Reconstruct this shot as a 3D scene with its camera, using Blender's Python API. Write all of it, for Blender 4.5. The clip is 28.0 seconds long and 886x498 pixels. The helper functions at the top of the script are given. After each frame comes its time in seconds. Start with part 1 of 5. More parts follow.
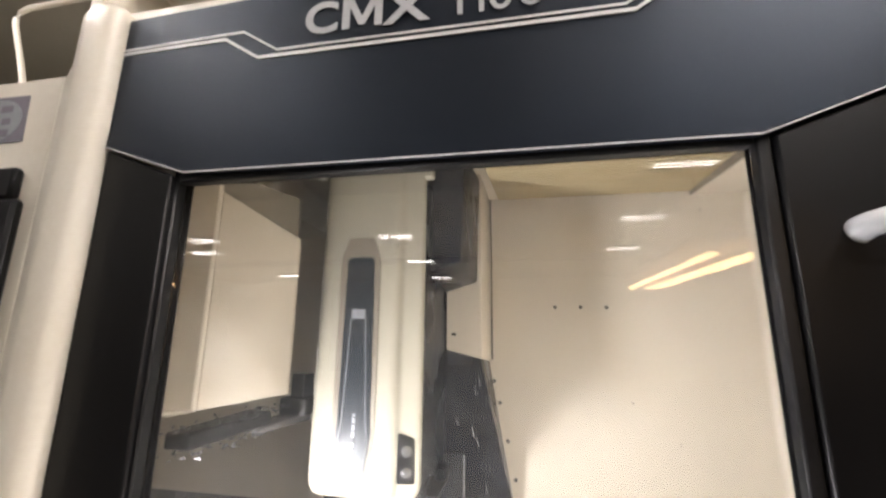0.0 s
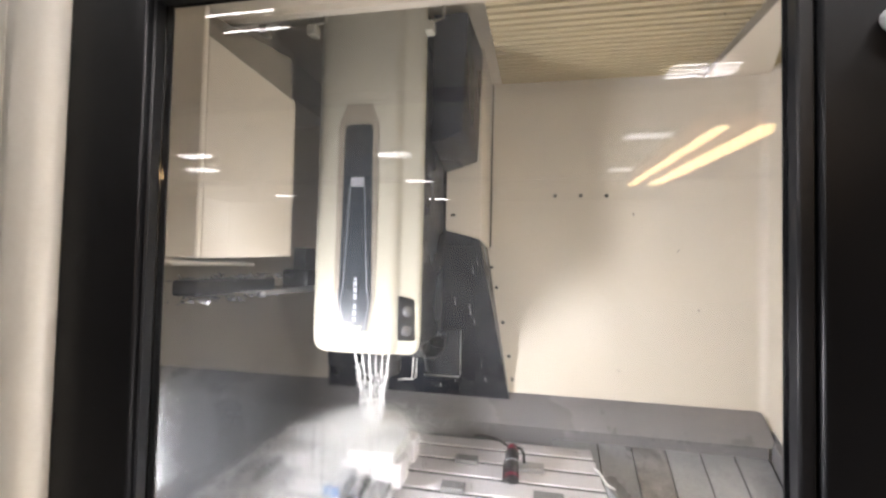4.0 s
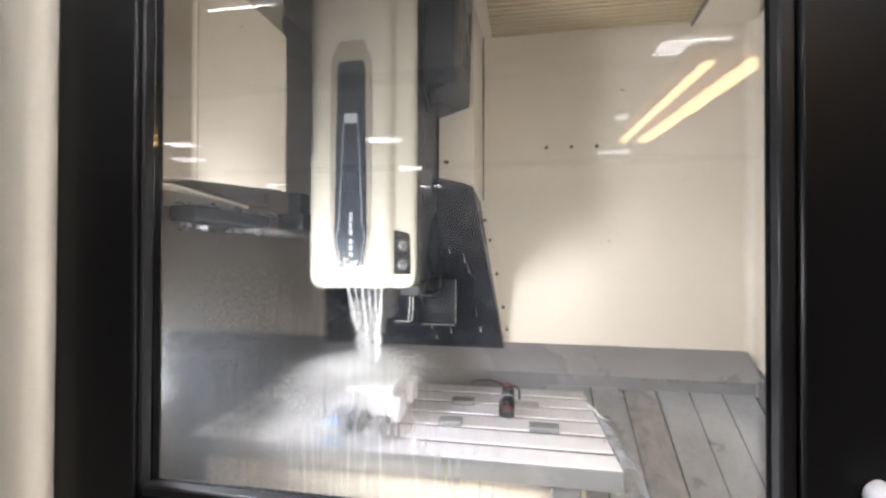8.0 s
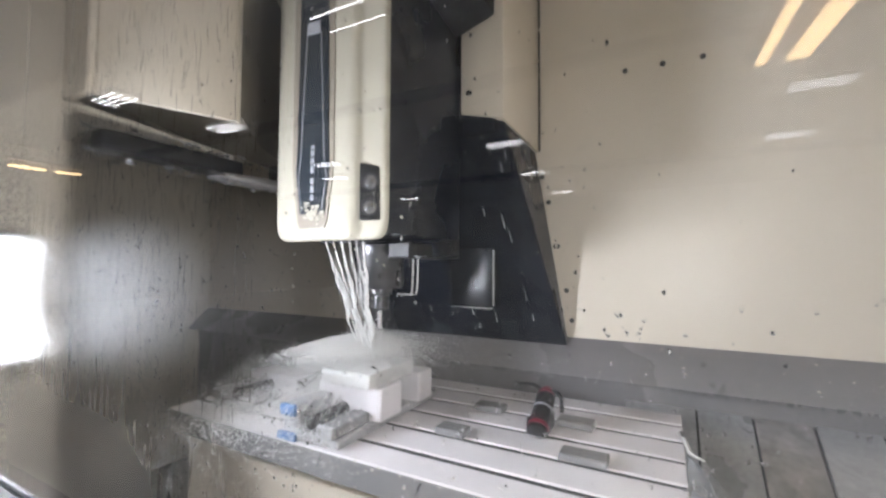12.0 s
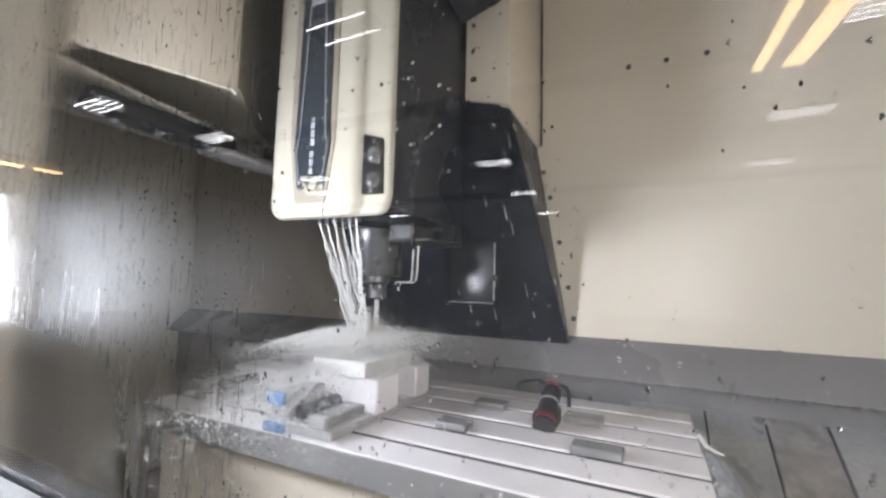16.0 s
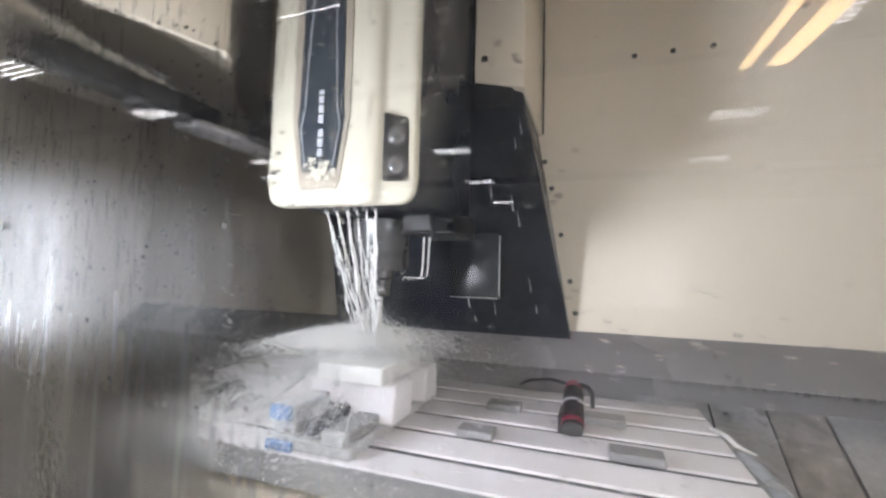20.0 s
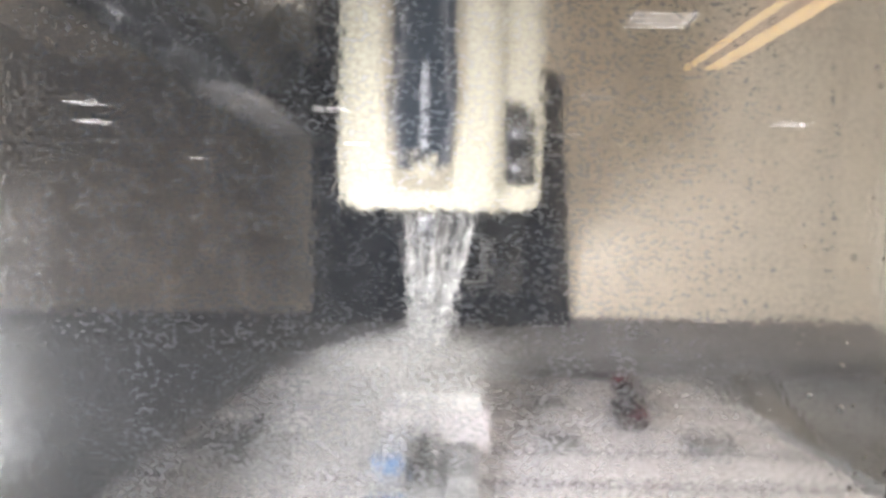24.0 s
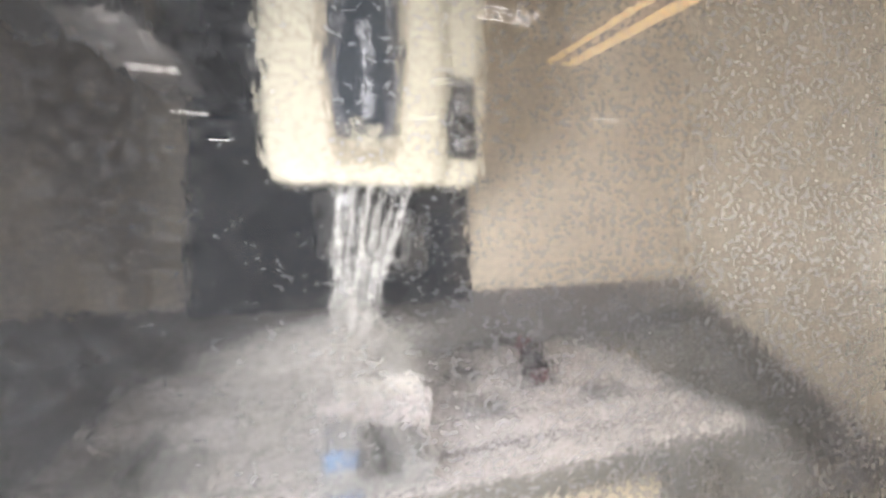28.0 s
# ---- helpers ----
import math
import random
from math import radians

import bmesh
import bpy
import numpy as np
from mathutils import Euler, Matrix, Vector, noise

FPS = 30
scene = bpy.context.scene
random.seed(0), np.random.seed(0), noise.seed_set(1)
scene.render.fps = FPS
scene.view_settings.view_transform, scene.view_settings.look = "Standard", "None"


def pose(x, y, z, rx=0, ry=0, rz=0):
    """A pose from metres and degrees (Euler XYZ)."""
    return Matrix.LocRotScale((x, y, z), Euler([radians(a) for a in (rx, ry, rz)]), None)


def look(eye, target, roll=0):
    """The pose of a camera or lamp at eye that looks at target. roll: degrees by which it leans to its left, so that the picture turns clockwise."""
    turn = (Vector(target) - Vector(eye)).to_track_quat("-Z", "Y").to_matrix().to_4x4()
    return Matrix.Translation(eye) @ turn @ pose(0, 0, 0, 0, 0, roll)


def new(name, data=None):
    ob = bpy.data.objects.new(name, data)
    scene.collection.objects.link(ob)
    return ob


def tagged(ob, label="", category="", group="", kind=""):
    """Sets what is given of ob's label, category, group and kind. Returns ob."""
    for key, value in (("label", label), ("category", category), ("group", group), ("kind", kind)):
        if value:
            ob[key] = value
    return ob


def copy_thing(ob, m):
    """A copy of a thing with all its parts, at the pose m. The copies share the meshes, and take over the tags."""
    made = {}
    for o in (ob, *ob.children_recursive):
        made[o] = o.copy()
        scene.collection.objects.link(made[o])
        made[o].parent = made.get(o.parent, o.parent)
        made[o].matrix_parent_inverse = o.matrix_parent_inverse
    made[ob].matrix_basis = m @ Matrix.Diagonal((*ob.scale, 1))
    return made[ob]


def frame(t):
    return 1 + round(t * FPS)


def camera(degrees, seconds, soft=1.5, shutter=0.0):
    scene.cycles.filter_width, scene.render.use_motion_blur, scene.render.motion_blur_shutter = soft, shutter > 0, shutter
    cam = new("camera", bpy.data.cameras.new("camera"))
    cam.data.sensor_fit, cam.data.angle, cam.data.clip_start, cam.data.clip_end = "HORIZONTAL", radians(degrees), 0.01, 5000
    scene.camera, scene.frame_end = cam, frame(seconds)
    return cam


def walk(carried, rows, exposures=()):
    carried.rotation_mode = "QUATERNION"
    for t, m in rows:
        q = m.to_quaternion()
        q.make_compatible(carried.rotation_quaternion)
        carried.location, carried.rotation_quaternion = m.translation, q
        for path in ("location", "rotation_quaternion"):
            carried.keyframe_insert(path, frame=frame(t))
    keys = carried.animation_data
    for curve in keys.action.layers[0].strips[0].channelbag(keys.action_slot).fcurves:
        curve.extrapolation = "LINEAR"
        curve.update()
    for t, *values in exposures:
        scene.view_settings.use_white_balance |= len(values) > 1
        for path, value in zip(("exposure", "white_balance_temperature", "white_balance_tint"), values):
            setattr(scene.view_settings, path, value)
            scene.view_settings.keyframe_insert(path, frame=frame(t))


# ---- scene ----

cam = camera(93.2, 28.0, soft=2.6, shutter=0.5)
PATH = [
    (0, look((-0.052, -0.596, 1.65), (-0.428, 1.323, 2.069), 0.7)),
    (0.5, look((-0.056, -0.592, 1.624), (-0.444, 1.335, 2.004), 1.1)),
    (1, look((-0.059, -0.588, 1.605), (-0.446, 1.349, 1.918), 1.5)),
    (2, look((-0.062, -0.574, 1.566), (-0.438, 1.379, 1.778), 1.3)),
    (3, look((-0.06, -0.566, 1.537), (-0.436, 1.394, 1.665), 1.3)),
    (5.5, look((-0.063, -0.569, 1.458), (-0.421, 1.399, 1.468), 1.3)),
    (6, look((-0.065, -0.571, 1.443), (-0.42, 1.398, 1.447), 1.3)),
    (7, look((-0.064, -0.576, 1.388), (-0.415, 1.393, 1.404), 1.0)),
    (8, look((-0.062, -0.58, 1.355), (-0.395, 1.392, 1.375), 0.2)),
    (9, look((-0.098, -0.491, 1.308), (-0.454, 1.477, 1.351), -1.2)),
    (9.5, look((-0.068, -0.417, 1.305), (-0.481, 1.539, 1.35), -2.1)),
    (10, look((-0.003, -0.323, 1.3), (-0.515, 1.61, 1.344), -2.6)),
    (10.5, look((0.033, -0.269, 1.283), (-0.611, 1.624, 1.343), -2.8)),
    (11, look((0.091, -0.227, 1.244), (-0.722, 1.598, 1.317), -2.4)),
    (11.5, look((0.131, -0.188, 1.238), (-0.76, 1.601, 1.289), -1.3)),
    (12, look((0.162, -0.167, 1.211), (-0.775, 1.598, 1.289), 0.3)),
    (12.5, look((0.163, -0.148, 1.203), (-0.787, 1.609, 1.305), 1.5)),
    (14.5, look((0.118, -0.135, 1.132), (-0.744, 1.663, 1.288), 0.3)),
    (15, look((0.109, -0.137, 1.132), (-0.755, 1.66, 1.292), 0.9)),
    (16, look((0.107, -0.139, 1.133), (-0.77, 1.65, 1.307), 1.5)),
    (17, look((0.112, -0.135, 1.13), (-0.775, 1.648, 1.311), 1.8)),
    (18, look((0.108, -0.131, 1.127), (-0.76, 1.661, 1.309), 1.9)),
    (19, look((0.081, -0.135, 1.129), (-0.733, 1.685, 1.294), 1.6)),
    (20, look((-0.047, -0.123, 1.147), (-0.714, 1.758, 1.269), 1.5)),
    (21, pose(-0.190, -0.122, 1.159, 92.3, -2.6, 14.9)),
    (21.5, pose(-0.255, -0.121, 1.170, 91.95, -2.4, 12.6)),
    (23.5, pose(-0.422, -0.108, 1.216, 89.4, -1.1, 3.3)),
    (24, pose(-0.448, -0.103, 1.219, 88.8, -0.8, 1.2)),
    (25, pose(-0.487, -0.104, 1.224, 87.6, -0.7, -4.0)),
    (26, pose(-0.536, -0.078, 1.216, 87.0, -0.6, -10.9)),
    (27, pose(-0.570, -0.060, 1.212, 86.6, 0.2, -18.3)),
    (28, pose(-0.564, -0.066, 1.212, 86.3, 0.4, -18.0)),
]
EXPOSURES = [(0, 0.7, 6650, 13), (3, 0.6, 6450, 14), (7, 0.52, 6250, 12), (9, 0.42, 6150, 12), (10, 0.16, 6100, 12), (12, -0.04, 6000, 12), (19, 0.02, 6000, 12), (21, -0.02, 6150, 13), (25, -0.14, 6600, 13), (28, -0.32, 6750, 13)]
walk(cam, PATH, EXPOSURES)

# ---------------------------------------------------------------- world and lights
world = bpy.data.worlds.new("hall_air")
world.use_nodes = True
world.node_tree.nodes["Background"].inputs[0].default_value = (0.9, 0.85, 0.75, 1)
world.node_tree.nodes["Background"].inputs[1].default_value = 0.02
scene.world = world


def area_lamp(name, m, power, sx, sy, colour, spread=180):
    data = bpy.data.lights.new(name, "AREA")
    data.shape, data.size, data.size_y, data.energy, data.color = "RECTANGLE", sx, sy, power, colour
    data.spread = radians(spread)
    ob = new(name, data)
    ob.matrix_world = m
    return ob


LAMP_LEFT = 9.6
LAMP_RIGHT = 4.1
area_lamp("work_light_left", look((-0.738, 0.080, 1.155), (0.40, 0.74, 1.27)), LAMP_LEFT, 0.10, 0.19, (0.98, 0.98, 1.0), 144)
area_lamp("work_light_right", look((0.291, 0.038, 1.16), (-0.35, 0.76, 0.95)), LAMP_RIGHT, 0.020, 0.19, (1.0, 0.96, 0.88))


# ---------------------------------------------------------------- materials
def nodes_of(name):
    m = bpy.data.materials.new(name)
    m.use_nodes = True
    nt = m.node_tree
    return m, nt, nt.nodes["Principled BSDF"]


def mat(name, a, b, rough=0.5, metal=0.0, scale=6.0, fine=90.0, bump=0.05, rvar=0.12, coat=0.0, stretch=(1, 1, 1), spec=0.5):
    """Paint, metal or plastic: colour from a to b over broad stains and fine grain, with relief and uneven gloss."""
    m, nt, p = nodes_of(name)
    N, L = nt.nodes, nt.links
    mp = N.new("ShaderNodeMapping")
    mp.inputs["Scale"].default_value = stretch
    geo = N.new("ShaderNodeNewGeometry")
    L.new(geo.outputs["Position"], mp.inputs["Vector"])
    big, small = N.new("ShaderNodeTexNoise"), N.new("ShaderNodeTexNoise")
    big.inputs["Scale"].default_value, big.inputs["Detail"].default_value = scale, 5
    small.inputs["Scale"].default_value, small.inputs["Detail"].default_value = fine, 3
    for n in (big, small):
        L.new(mp.outputs[0], n.inputs["Vector"])
    mx = N.new("ShaderNodeMath")
    mx.operation = "MULTIPLY_ADD"
    mx.inputs[1].default_value, mx.inputs[2].default_value = 0.35, 0.0
    L.new(small.outputs["Fac"], mx.inputs[0])
    ad = N.new("ShaderNodeMath")
    ad.operation = "MULTIPLY_ADD"
    ad.inputs[1].default_value = 0.65
    L.new(big.outputs["Fac"], ad.inputs[0])
    L.new(mx.outputs[0], ad.inputs[2])
    ramp = N.new("ShaderNodeValToRGB")
    ramp.color_ramp.elements[0].position, ramp.color_ramp.elements[1].position = 0.32, 0.68
    ramp.color_ramp.elements[0].color, ramp.color_ramp.elements[1].color = (*a, 1), (*b, 1)
    L.new(ad.outputs[0], ramp.inputs[0])
    L.new(ramp.outputs[0], p.inputs["Base Color"])
    rr = N.new("ShaderNodeMapRange")
    rr.inputs["To Min"].default_value, rr.inputs["To Max"].default_value = max(0.02, rough - rvar), min(1, rough + rvar)
    L.new(big.outputs["Fac"], rr.inputs[0])
    L.new(rr.outputs[0], p.inputs["Roughness"])
    p.inputs["Metallic"].default_value = metal
    p.inputs["Coat Weight"].default_value = coat
    p.inputs["Specular IOR Level"].default_value = spec
    bp = N.new("ShaderNodeBump")
    bp.inputs["Strength"].default_value, bp.inputs["Distance"].default_value = bump, 0.004
    L.new(small.outputs["Fac"], bp.inputs["Height"])
    L.new(bp.outputs[0], p.inputs["Normal"])
    return m


def glow(name, colour, strength):
    m, nt, p = nodes_of(name)
    p.inputs["Base Color"].default_value = (*colour, 1)
    p.inputs["Emission Color"].default_value = (*colour, 1)
    p.inputs["Emission Strength"].default_value = strength
    return m


BEIGE = mat("beige_sheet", (0.67, 0.605, 0.51), (0.74, 0.675, 0.575), 0.38, scale=2.5, bump=0.03)
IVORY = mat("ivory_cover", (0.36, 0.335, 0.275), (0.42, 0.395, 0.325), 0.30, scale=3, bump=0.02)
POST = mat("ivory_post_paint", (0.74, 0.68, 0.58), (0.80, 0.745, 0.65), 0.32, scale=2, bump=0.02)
BLACK = mat("black_powder_coat", (0.004, 0.004, 0.0045), (0.006, 0.006, 0.007), 0.38, scale=3, fine=500, bump=0.08, spec=0.22)
SLATE = mat("slate_foil", (0.005, 0.006, 0.009), (0.008, 0.0095, 0.014), 0.42, scale=3, fine=700, bump=0.12, spec=0.34)
SLATE.node_tree.nodes["Principled BSDF"].inputs["Specular Tint"].default_value = (0.55, 0.72, 1.0, 1)
PALE = mat("pale_grey_print", (0.42, 0.43, 0.45), (0.50, 0.51, 0.53), 0.45)
DARK = mat("dark_cover_paint", (0.008, 0.010, 0.016), (0.016, 0.019, 0.028), 0.27, scale=5, bump=0.05, spec=0.22)
DARKBOX = mat("dark_grey_housing", (0.035, 0.040, 0.042), (0.06, 0.065, 0.065), 0.4, scale=9, bump=0.05)
TAUPE = mat("taupe_border_and_shade", (0.20, 0.175, 0.14), (0.26, 0.23, 0.19), 0.4)
NAVY = mat("navy_panel", (0.014, 0.019, 0.026), (0.024, 0.031, 0.040), 0.30, scale=8, bump=0.0, rvar=0.03)
STEEL = mat("ground_steel", (0.63, 0.605, 0.63), (0.79, 0.765, 0.79), 0.42, metal=0.15, scale=9, fine=160)
IRON = mat("grey_cast_iron", (0.13, 0.13, 0.135), (0.20, 0.20, 0.205), 0.45, scale=12, fine=140)
GLOSSDARK = mat("glossy_dark_cover", (0.010, 0.012, 0.018), (0.018, 0.021, 0.03), 0.23, scale=14, rvar=0.03, bump=0.02, spec=1.0)
WETGREY = mat("grey_wet_sheet", (0.195, 0.188, 0.195), (0.245, 0.234, 0.242), 0.28, metal=0.1, scale=2.5, rvar=0.05, stretch=(1, 1, 0.3))
PLATE = mat("grey_slide_plate", (0.27, 0.27, 0.277), (0.48, 0.48, 0.487), 0.30, metal=0.3, scale=7)
WORN = mat("worn_slide_plate", (0.25, 0.235, 0.23), (0.50, 0.475, 0.465), 0.22, metal=0.4, scale=26)
PLEAT = mat("bellows_cloth", (0.42, 0.34, 0.20), (0.52, 0.43, 0.27), 0.6, scale=4)
GREYPRINT = mat("grey_print", (0.26, 0.27, 0.30), (0.34, 0.35, 0.38), 0.4)
TAUPEGREY = mat("sticker_grey", (0.17, 0.155, 0.19), (0.21, 0.195, 0.23), 0.35)
WHITE = mat("white_print", (0.70, 0.70, 0.70), (0.80, 0.80, 0.80), 0.4)
BLUE = mat("blue_vise_paint", (0.06, 0.14, 0.30), (0.14, 0.24, 0.42), 0.4, scale=40)
RED = mat("red_plastic", (0.11, 0.008, 0.02), (0.22, 0.012, 0.035), 0.4, scale=60)
RUBBER = mat("black_rubber", (0.007, 0.007, 0.008), (0.014, 0.014, 0.016), 0.42, spec=0.3)
ALU = mat("cast_aluminium", (0.58, 0.58, 0.57), (0.72, 0.72, 0.70), 0.42, metal=0.35, scale=30)
CHIPS = mat("wet_metal_chips", (0.05, 0.05, 0.055), (0.35, 0.35, 0.36), 0.3, metal=0.7, scale=120)
CONCRETE = mat("hall_concrete", (0.16, 0.15, 0.14), (0.24, 0.23, 0.21), 0.6, scale=1.2)
HALLCEIL = mat("hall_ceiling_paint", (0.46, 0.42, 0.33), (0.56, 0.51, 0.41), 0.8, scale=0.6)
HALLWALL = mat("hall_wall_paint", (0.30, 0.28, 0.24), (0.38, 0.35, 0.30), 0.7, scale=0.7)
BEAM = mat("brown_steel_beam", (0.06, 0.045, 0.03), (0.10, 0.075, 0.05), 0.6)
TUBELIGHT = glow("tube_light", (1.0, 0.97, 0.94), 20.0)
DIMTUBE = glow("dim_tube_light", (1.0, 0.97, 0.94), 7.0)
# much stronger tubes, only for the added lights out of view
FILLTUBE = glow("fill_tube_light", (1.0, 0.97, 0.94), 145.0)
WARMLIGHT = glow("warm_tube_light", (1.0, 0.64, 0.28), 10.0)
LEDS = glow("led_strip", (1.0, 0.98, 0.95), 2.2)
DARKSTEEL = mat("dark_wet_steel", (0.06, 0.06, 0.065), (0.13, 0.13, 0.135), 0.3, metal=0.6, scale=30)
LENS = mat("lamp_lens", (0.22, 0.22, 0.23), (0.40, 0.40, 0.41), 0.10, metal=0.8, scale=60)


def glass_mat():
    m, nt, p = nodes_of("clear_glass")
    p.inputs["Base Color"].default_value = (0.97, 0.98, 0.97, 1)
    p.inputs["Roughness"].default_value = 0.0
    p.inputs["IOR"].default_value = 1.5
    p.inputs["Transmission Weight"].default_value = 1.0
    return m


GLASS = glass_mat()


# ---------------------------------------------------------------- mesh helpers
def box(bm, x0, x1, y0, y1, z0, z1, bevel=0.0, seg=1):
    vs = [bm.verts.new((x, y, z)) for x in (x0, x1) for y in (y0, y1) for z in (z0, z1)]
    fs = [(0, 1, 3, 2), (4, 6, 7, 5), (0, 4, 5, 1), (2, 3, 7, 6), (0, 2, 6, 4), (1, 5, 7, 3)]
    faces = [bm.faces.new([vs[i] for i in f]) for f in fs]
    if bevel:
        es = list({e for f in faces for e in f.edges})
        bmesh.ops.bevel(bm, geom=es, offset=bevel, segments=seg, affect="EDGES", profile=0.6)
    return bm


def hexa(bm, pts, bevel=0.0, seg=1):
    """Eight corners: bottom four round, then top four round."""
    vs = [bm.verts.new(p) for p in pts]
    fs = [(3, 2, 1, 0), (4, 5, 6, 7), (0, 1, 5, 4), (1, 2, 6, 5), (2, 3, 7, 6), (3, 0, 4, 7)]
    faces = [bm.faces.new([vs[i] for i in f]) for f in fs]
    if bevel:
        bmesh.ops.bevel(bm, geom=list({e for f in faces for e in f.edges}), offset=bevel, segments=seg, affect="EDGES", profile=0.6)
    return bm


def extrude_outline(bm, pts, axis, a, b, bevel=0.0, seg=1):
    """A closed outline of 2D points, drawn out along an axis from a to b."""
    def place(p, h):
        return {"x": (h, p[0], p[1]), "y": (p[0], h, p[1]), "z": (p[0], p[1], h)}[axis]
    lo = [bm.verts.new(place(p, a)) for p in pts]
    hi = [bm.verts.new(place(p, b)) for p in pts]
    n = len(pts)
    faces = [bm.faces.new(lo[::-1]), bm.faces.new(hi)]
    for i in range(n):
        faces.append(bm.faces.new((lo[i], lo[(i + 1) % n], hi[(i + 1) % n], hi[i])))
    bmesh.ops.recalc_face_normals(bm, faces=faces)
    if bevel:
        bmesh.ops.bevel(bm, geom=list({e for f in faces for e in f.edges}), offset=bevel, segments=seg, affect="EDGES", profile=0.6)
    return bm


def tube(bm, pts, r, n=10, cap=True):
    """A round tube along points; r may be one radius or one for each point."""
    pts = [Vector(p) for p in pts]
    rings = []
    for i, p in enumerate(pts):
        d = (pts[min(i + 1, len(pts) - 1)] - pts[max(i - 1, 0)]).normalized()
        u = d.cross(Vector((0, 0, 1)) if abs(d.z) < 0.9 else Vector((1, 0, 0))).normalized()
        v = d.cross(u)
        ri = r[i] if isinstance(r, (list, tuple)) else r
        rings.append([bm.verts.new(p + ri * (math.cos(k * math.tau / n) * u + math.sin(k * math.tau / n) * v)) for k in range(n)])
    for a, b in zip(rings, rings[1:]):
        for k in range(n):
            bm.faces.new((a[k], a[(k + 1) % n], b[(k + 1) % n], b[k]))
    if cap:
        bm.faces.new(rings[0][::-1])
        bm.faces.new(rings[-1])
    return bm


def lathe(bm, c, profile, n=24, cap=True):
    """Rings of (radius, z) round the upright axis at c."""
    rings = [[bm.verts.new((c[0] + r * math.cos(k * math.tau / n), c[1] + r * math.sin(k * math.tau / n), c[2] + z)) for k in range(n)] for r, z in profile]
    for a, b in zip(rings, rings[1:]):
        for k in range(n):
            bm.faces.new((a[k], a[(k + 1) % n], b[(k + 1) % n], b[k]))
    if cap:
        bm.faces.new(rings[0][::-1])
        bm.faces.new(rings[-1])
    return bm


def mesh_of(name, bm, material, smooth=40):
    bmesh.ops.recalc_face_normals(bm, faces=bm.faces)
    me = bpy.data.meshes.new(name)
    bm.to_mesh(me)
    bm.free()
    me.materials.append(material)
    if smooth:
        me.polygons.foreach_set("use_smooth", [True] * len(me.polygons))
        me.set_sharp_from_angle(angle=radians(smooth))
    return me


def part(name, bm, material, parent, label="", smooth=40):
    ob = new(name, mesh_of(name, bm, material, smooth))
    ob.parent = parent
    if parent.parent is None:
        ob.matrix_parent_inverse = Matrix.Translation(parent.location).inverted()
    return tagged(ob, label)


def thing(name, label, category, at=(0, 0, 0), group=""):
    ob = new(name)
    ob.empty_display_size = 0.05
    ob.location = at
    return tagged(ob, label, category, group)


def structure(name, bm, material, label="", smooth=40):
    return tagged(new(name, mesh_of(name, bm, material, smooth)), label, kind="structure")


def B():
    return bmesh.new()


# ---------------------------------------------------------------- the hall
bm = B()
box(bm, -16, 10, -20, 8, -0.2, 0.0)
structure("floor", bm, CONCRETE, "grey concrete hall floor")
bm = B()
box(bm, -16, 10, -20, 8, 4.55, 4.75)
structure("ceiling", bm, HALLCEIL, "dim ochre painted hall ceiling")
for nm, q in (("wall_south", (-16, 10, -20.2, -20, 0, 4.55)), ("wall_north", (-16, 10, 8, 8.2, 0, 4.55)),
              ("wall_west", (-16.2, -16, -20, 8, 0, 4.55)), ("wall_east", (10, 10.2, -20, 8, 0, 4.55))):
    bm = B()
    box(bm, *q)
    structure(nm, bm, HALLWALL, "plain painted hall wall")
for i, y in enumerate((-14.0, -6.5, 0.9, 5.2)):
    t = thing("roof_beam", "brown painted steel beam under the hall ceiling", "beam", (-3, y, 4.3), "roof beams")
    bm = B()
    box(bm, -16, 10, y - 0.09, y + 0.09, 4.33, 4.36)
    part("flange", bm, BEAM, t)
    bm = B()
    box(bm, -16, 10, y - 0.008, y + 0.008, 4.361, 4.549)
    part("web", bm, BEAM, t)


def luminaire(x, y, tubes, places=(-0.18, -0.06, 0.06, 0.18), words="four"):
    t = thing("ceiling_light", "lit white fluorescent light with %s tubes" % words, "light", (x, y, 4.3), "hall lights")
    bm = B()
    box(bm, x - 0.48, x + 0.48, y - 0.26, y + 0.26, 4.29, 4.35, 0.008)
    part("housing", bm, BEAM, t)
    for k in places:
        bm = B()
        tube(bm, [(x - 0.44, y + k, 4.26), (x + 0.44, y + k, 4.26)], 0.008, 8)
        part("tube", bm, tubes, t, "glowing fluorescent tube")
    for k in (-0.35, 0.35):
        bm = B()
        tube(bm, [(x + k, y, 4.35), (x + k, y, 4.55)], 0.004, 6)
        part("hanger", bm, BEAM, t)
    return t


luminaire(-3.25, -3.72, TUBELIGHT, (-0.17, 0.17), "two")
first_light = luminaire(-3.35, -9.75, TUBELIGHT)
for x, y in ((-3.55, -13.3), (-3.6, -17.3), (2.37, -5.75), (8.1, -10.7), (-10.1, -11.0), (-8.9, -3.75), (-8.5, -5.75), (-8.95, -9.4), (-10.2, -16.0)):
    copy_thing(first_light, pose(x, y, 4.3))
dim_light = luminaire(2.5, -8.8, DIMTUBE)
copy_thing(dim_light, pose(2.75, -12.0, 4.3))
# lights added out of view to brighten the hall and the header's sheen
fill_light = luminaire(2.35, -1.4, FILLTUBE)
for x, y in ((-3.25, -0.6), (2.35, 3.0), (-3.25, 3.4), (-2.6, -1.9), (1.5, -0.9), (0.6, -0.4), (2.1, -2.65)):
    copy_thing(fill_light, pose(x, y, 4.3))

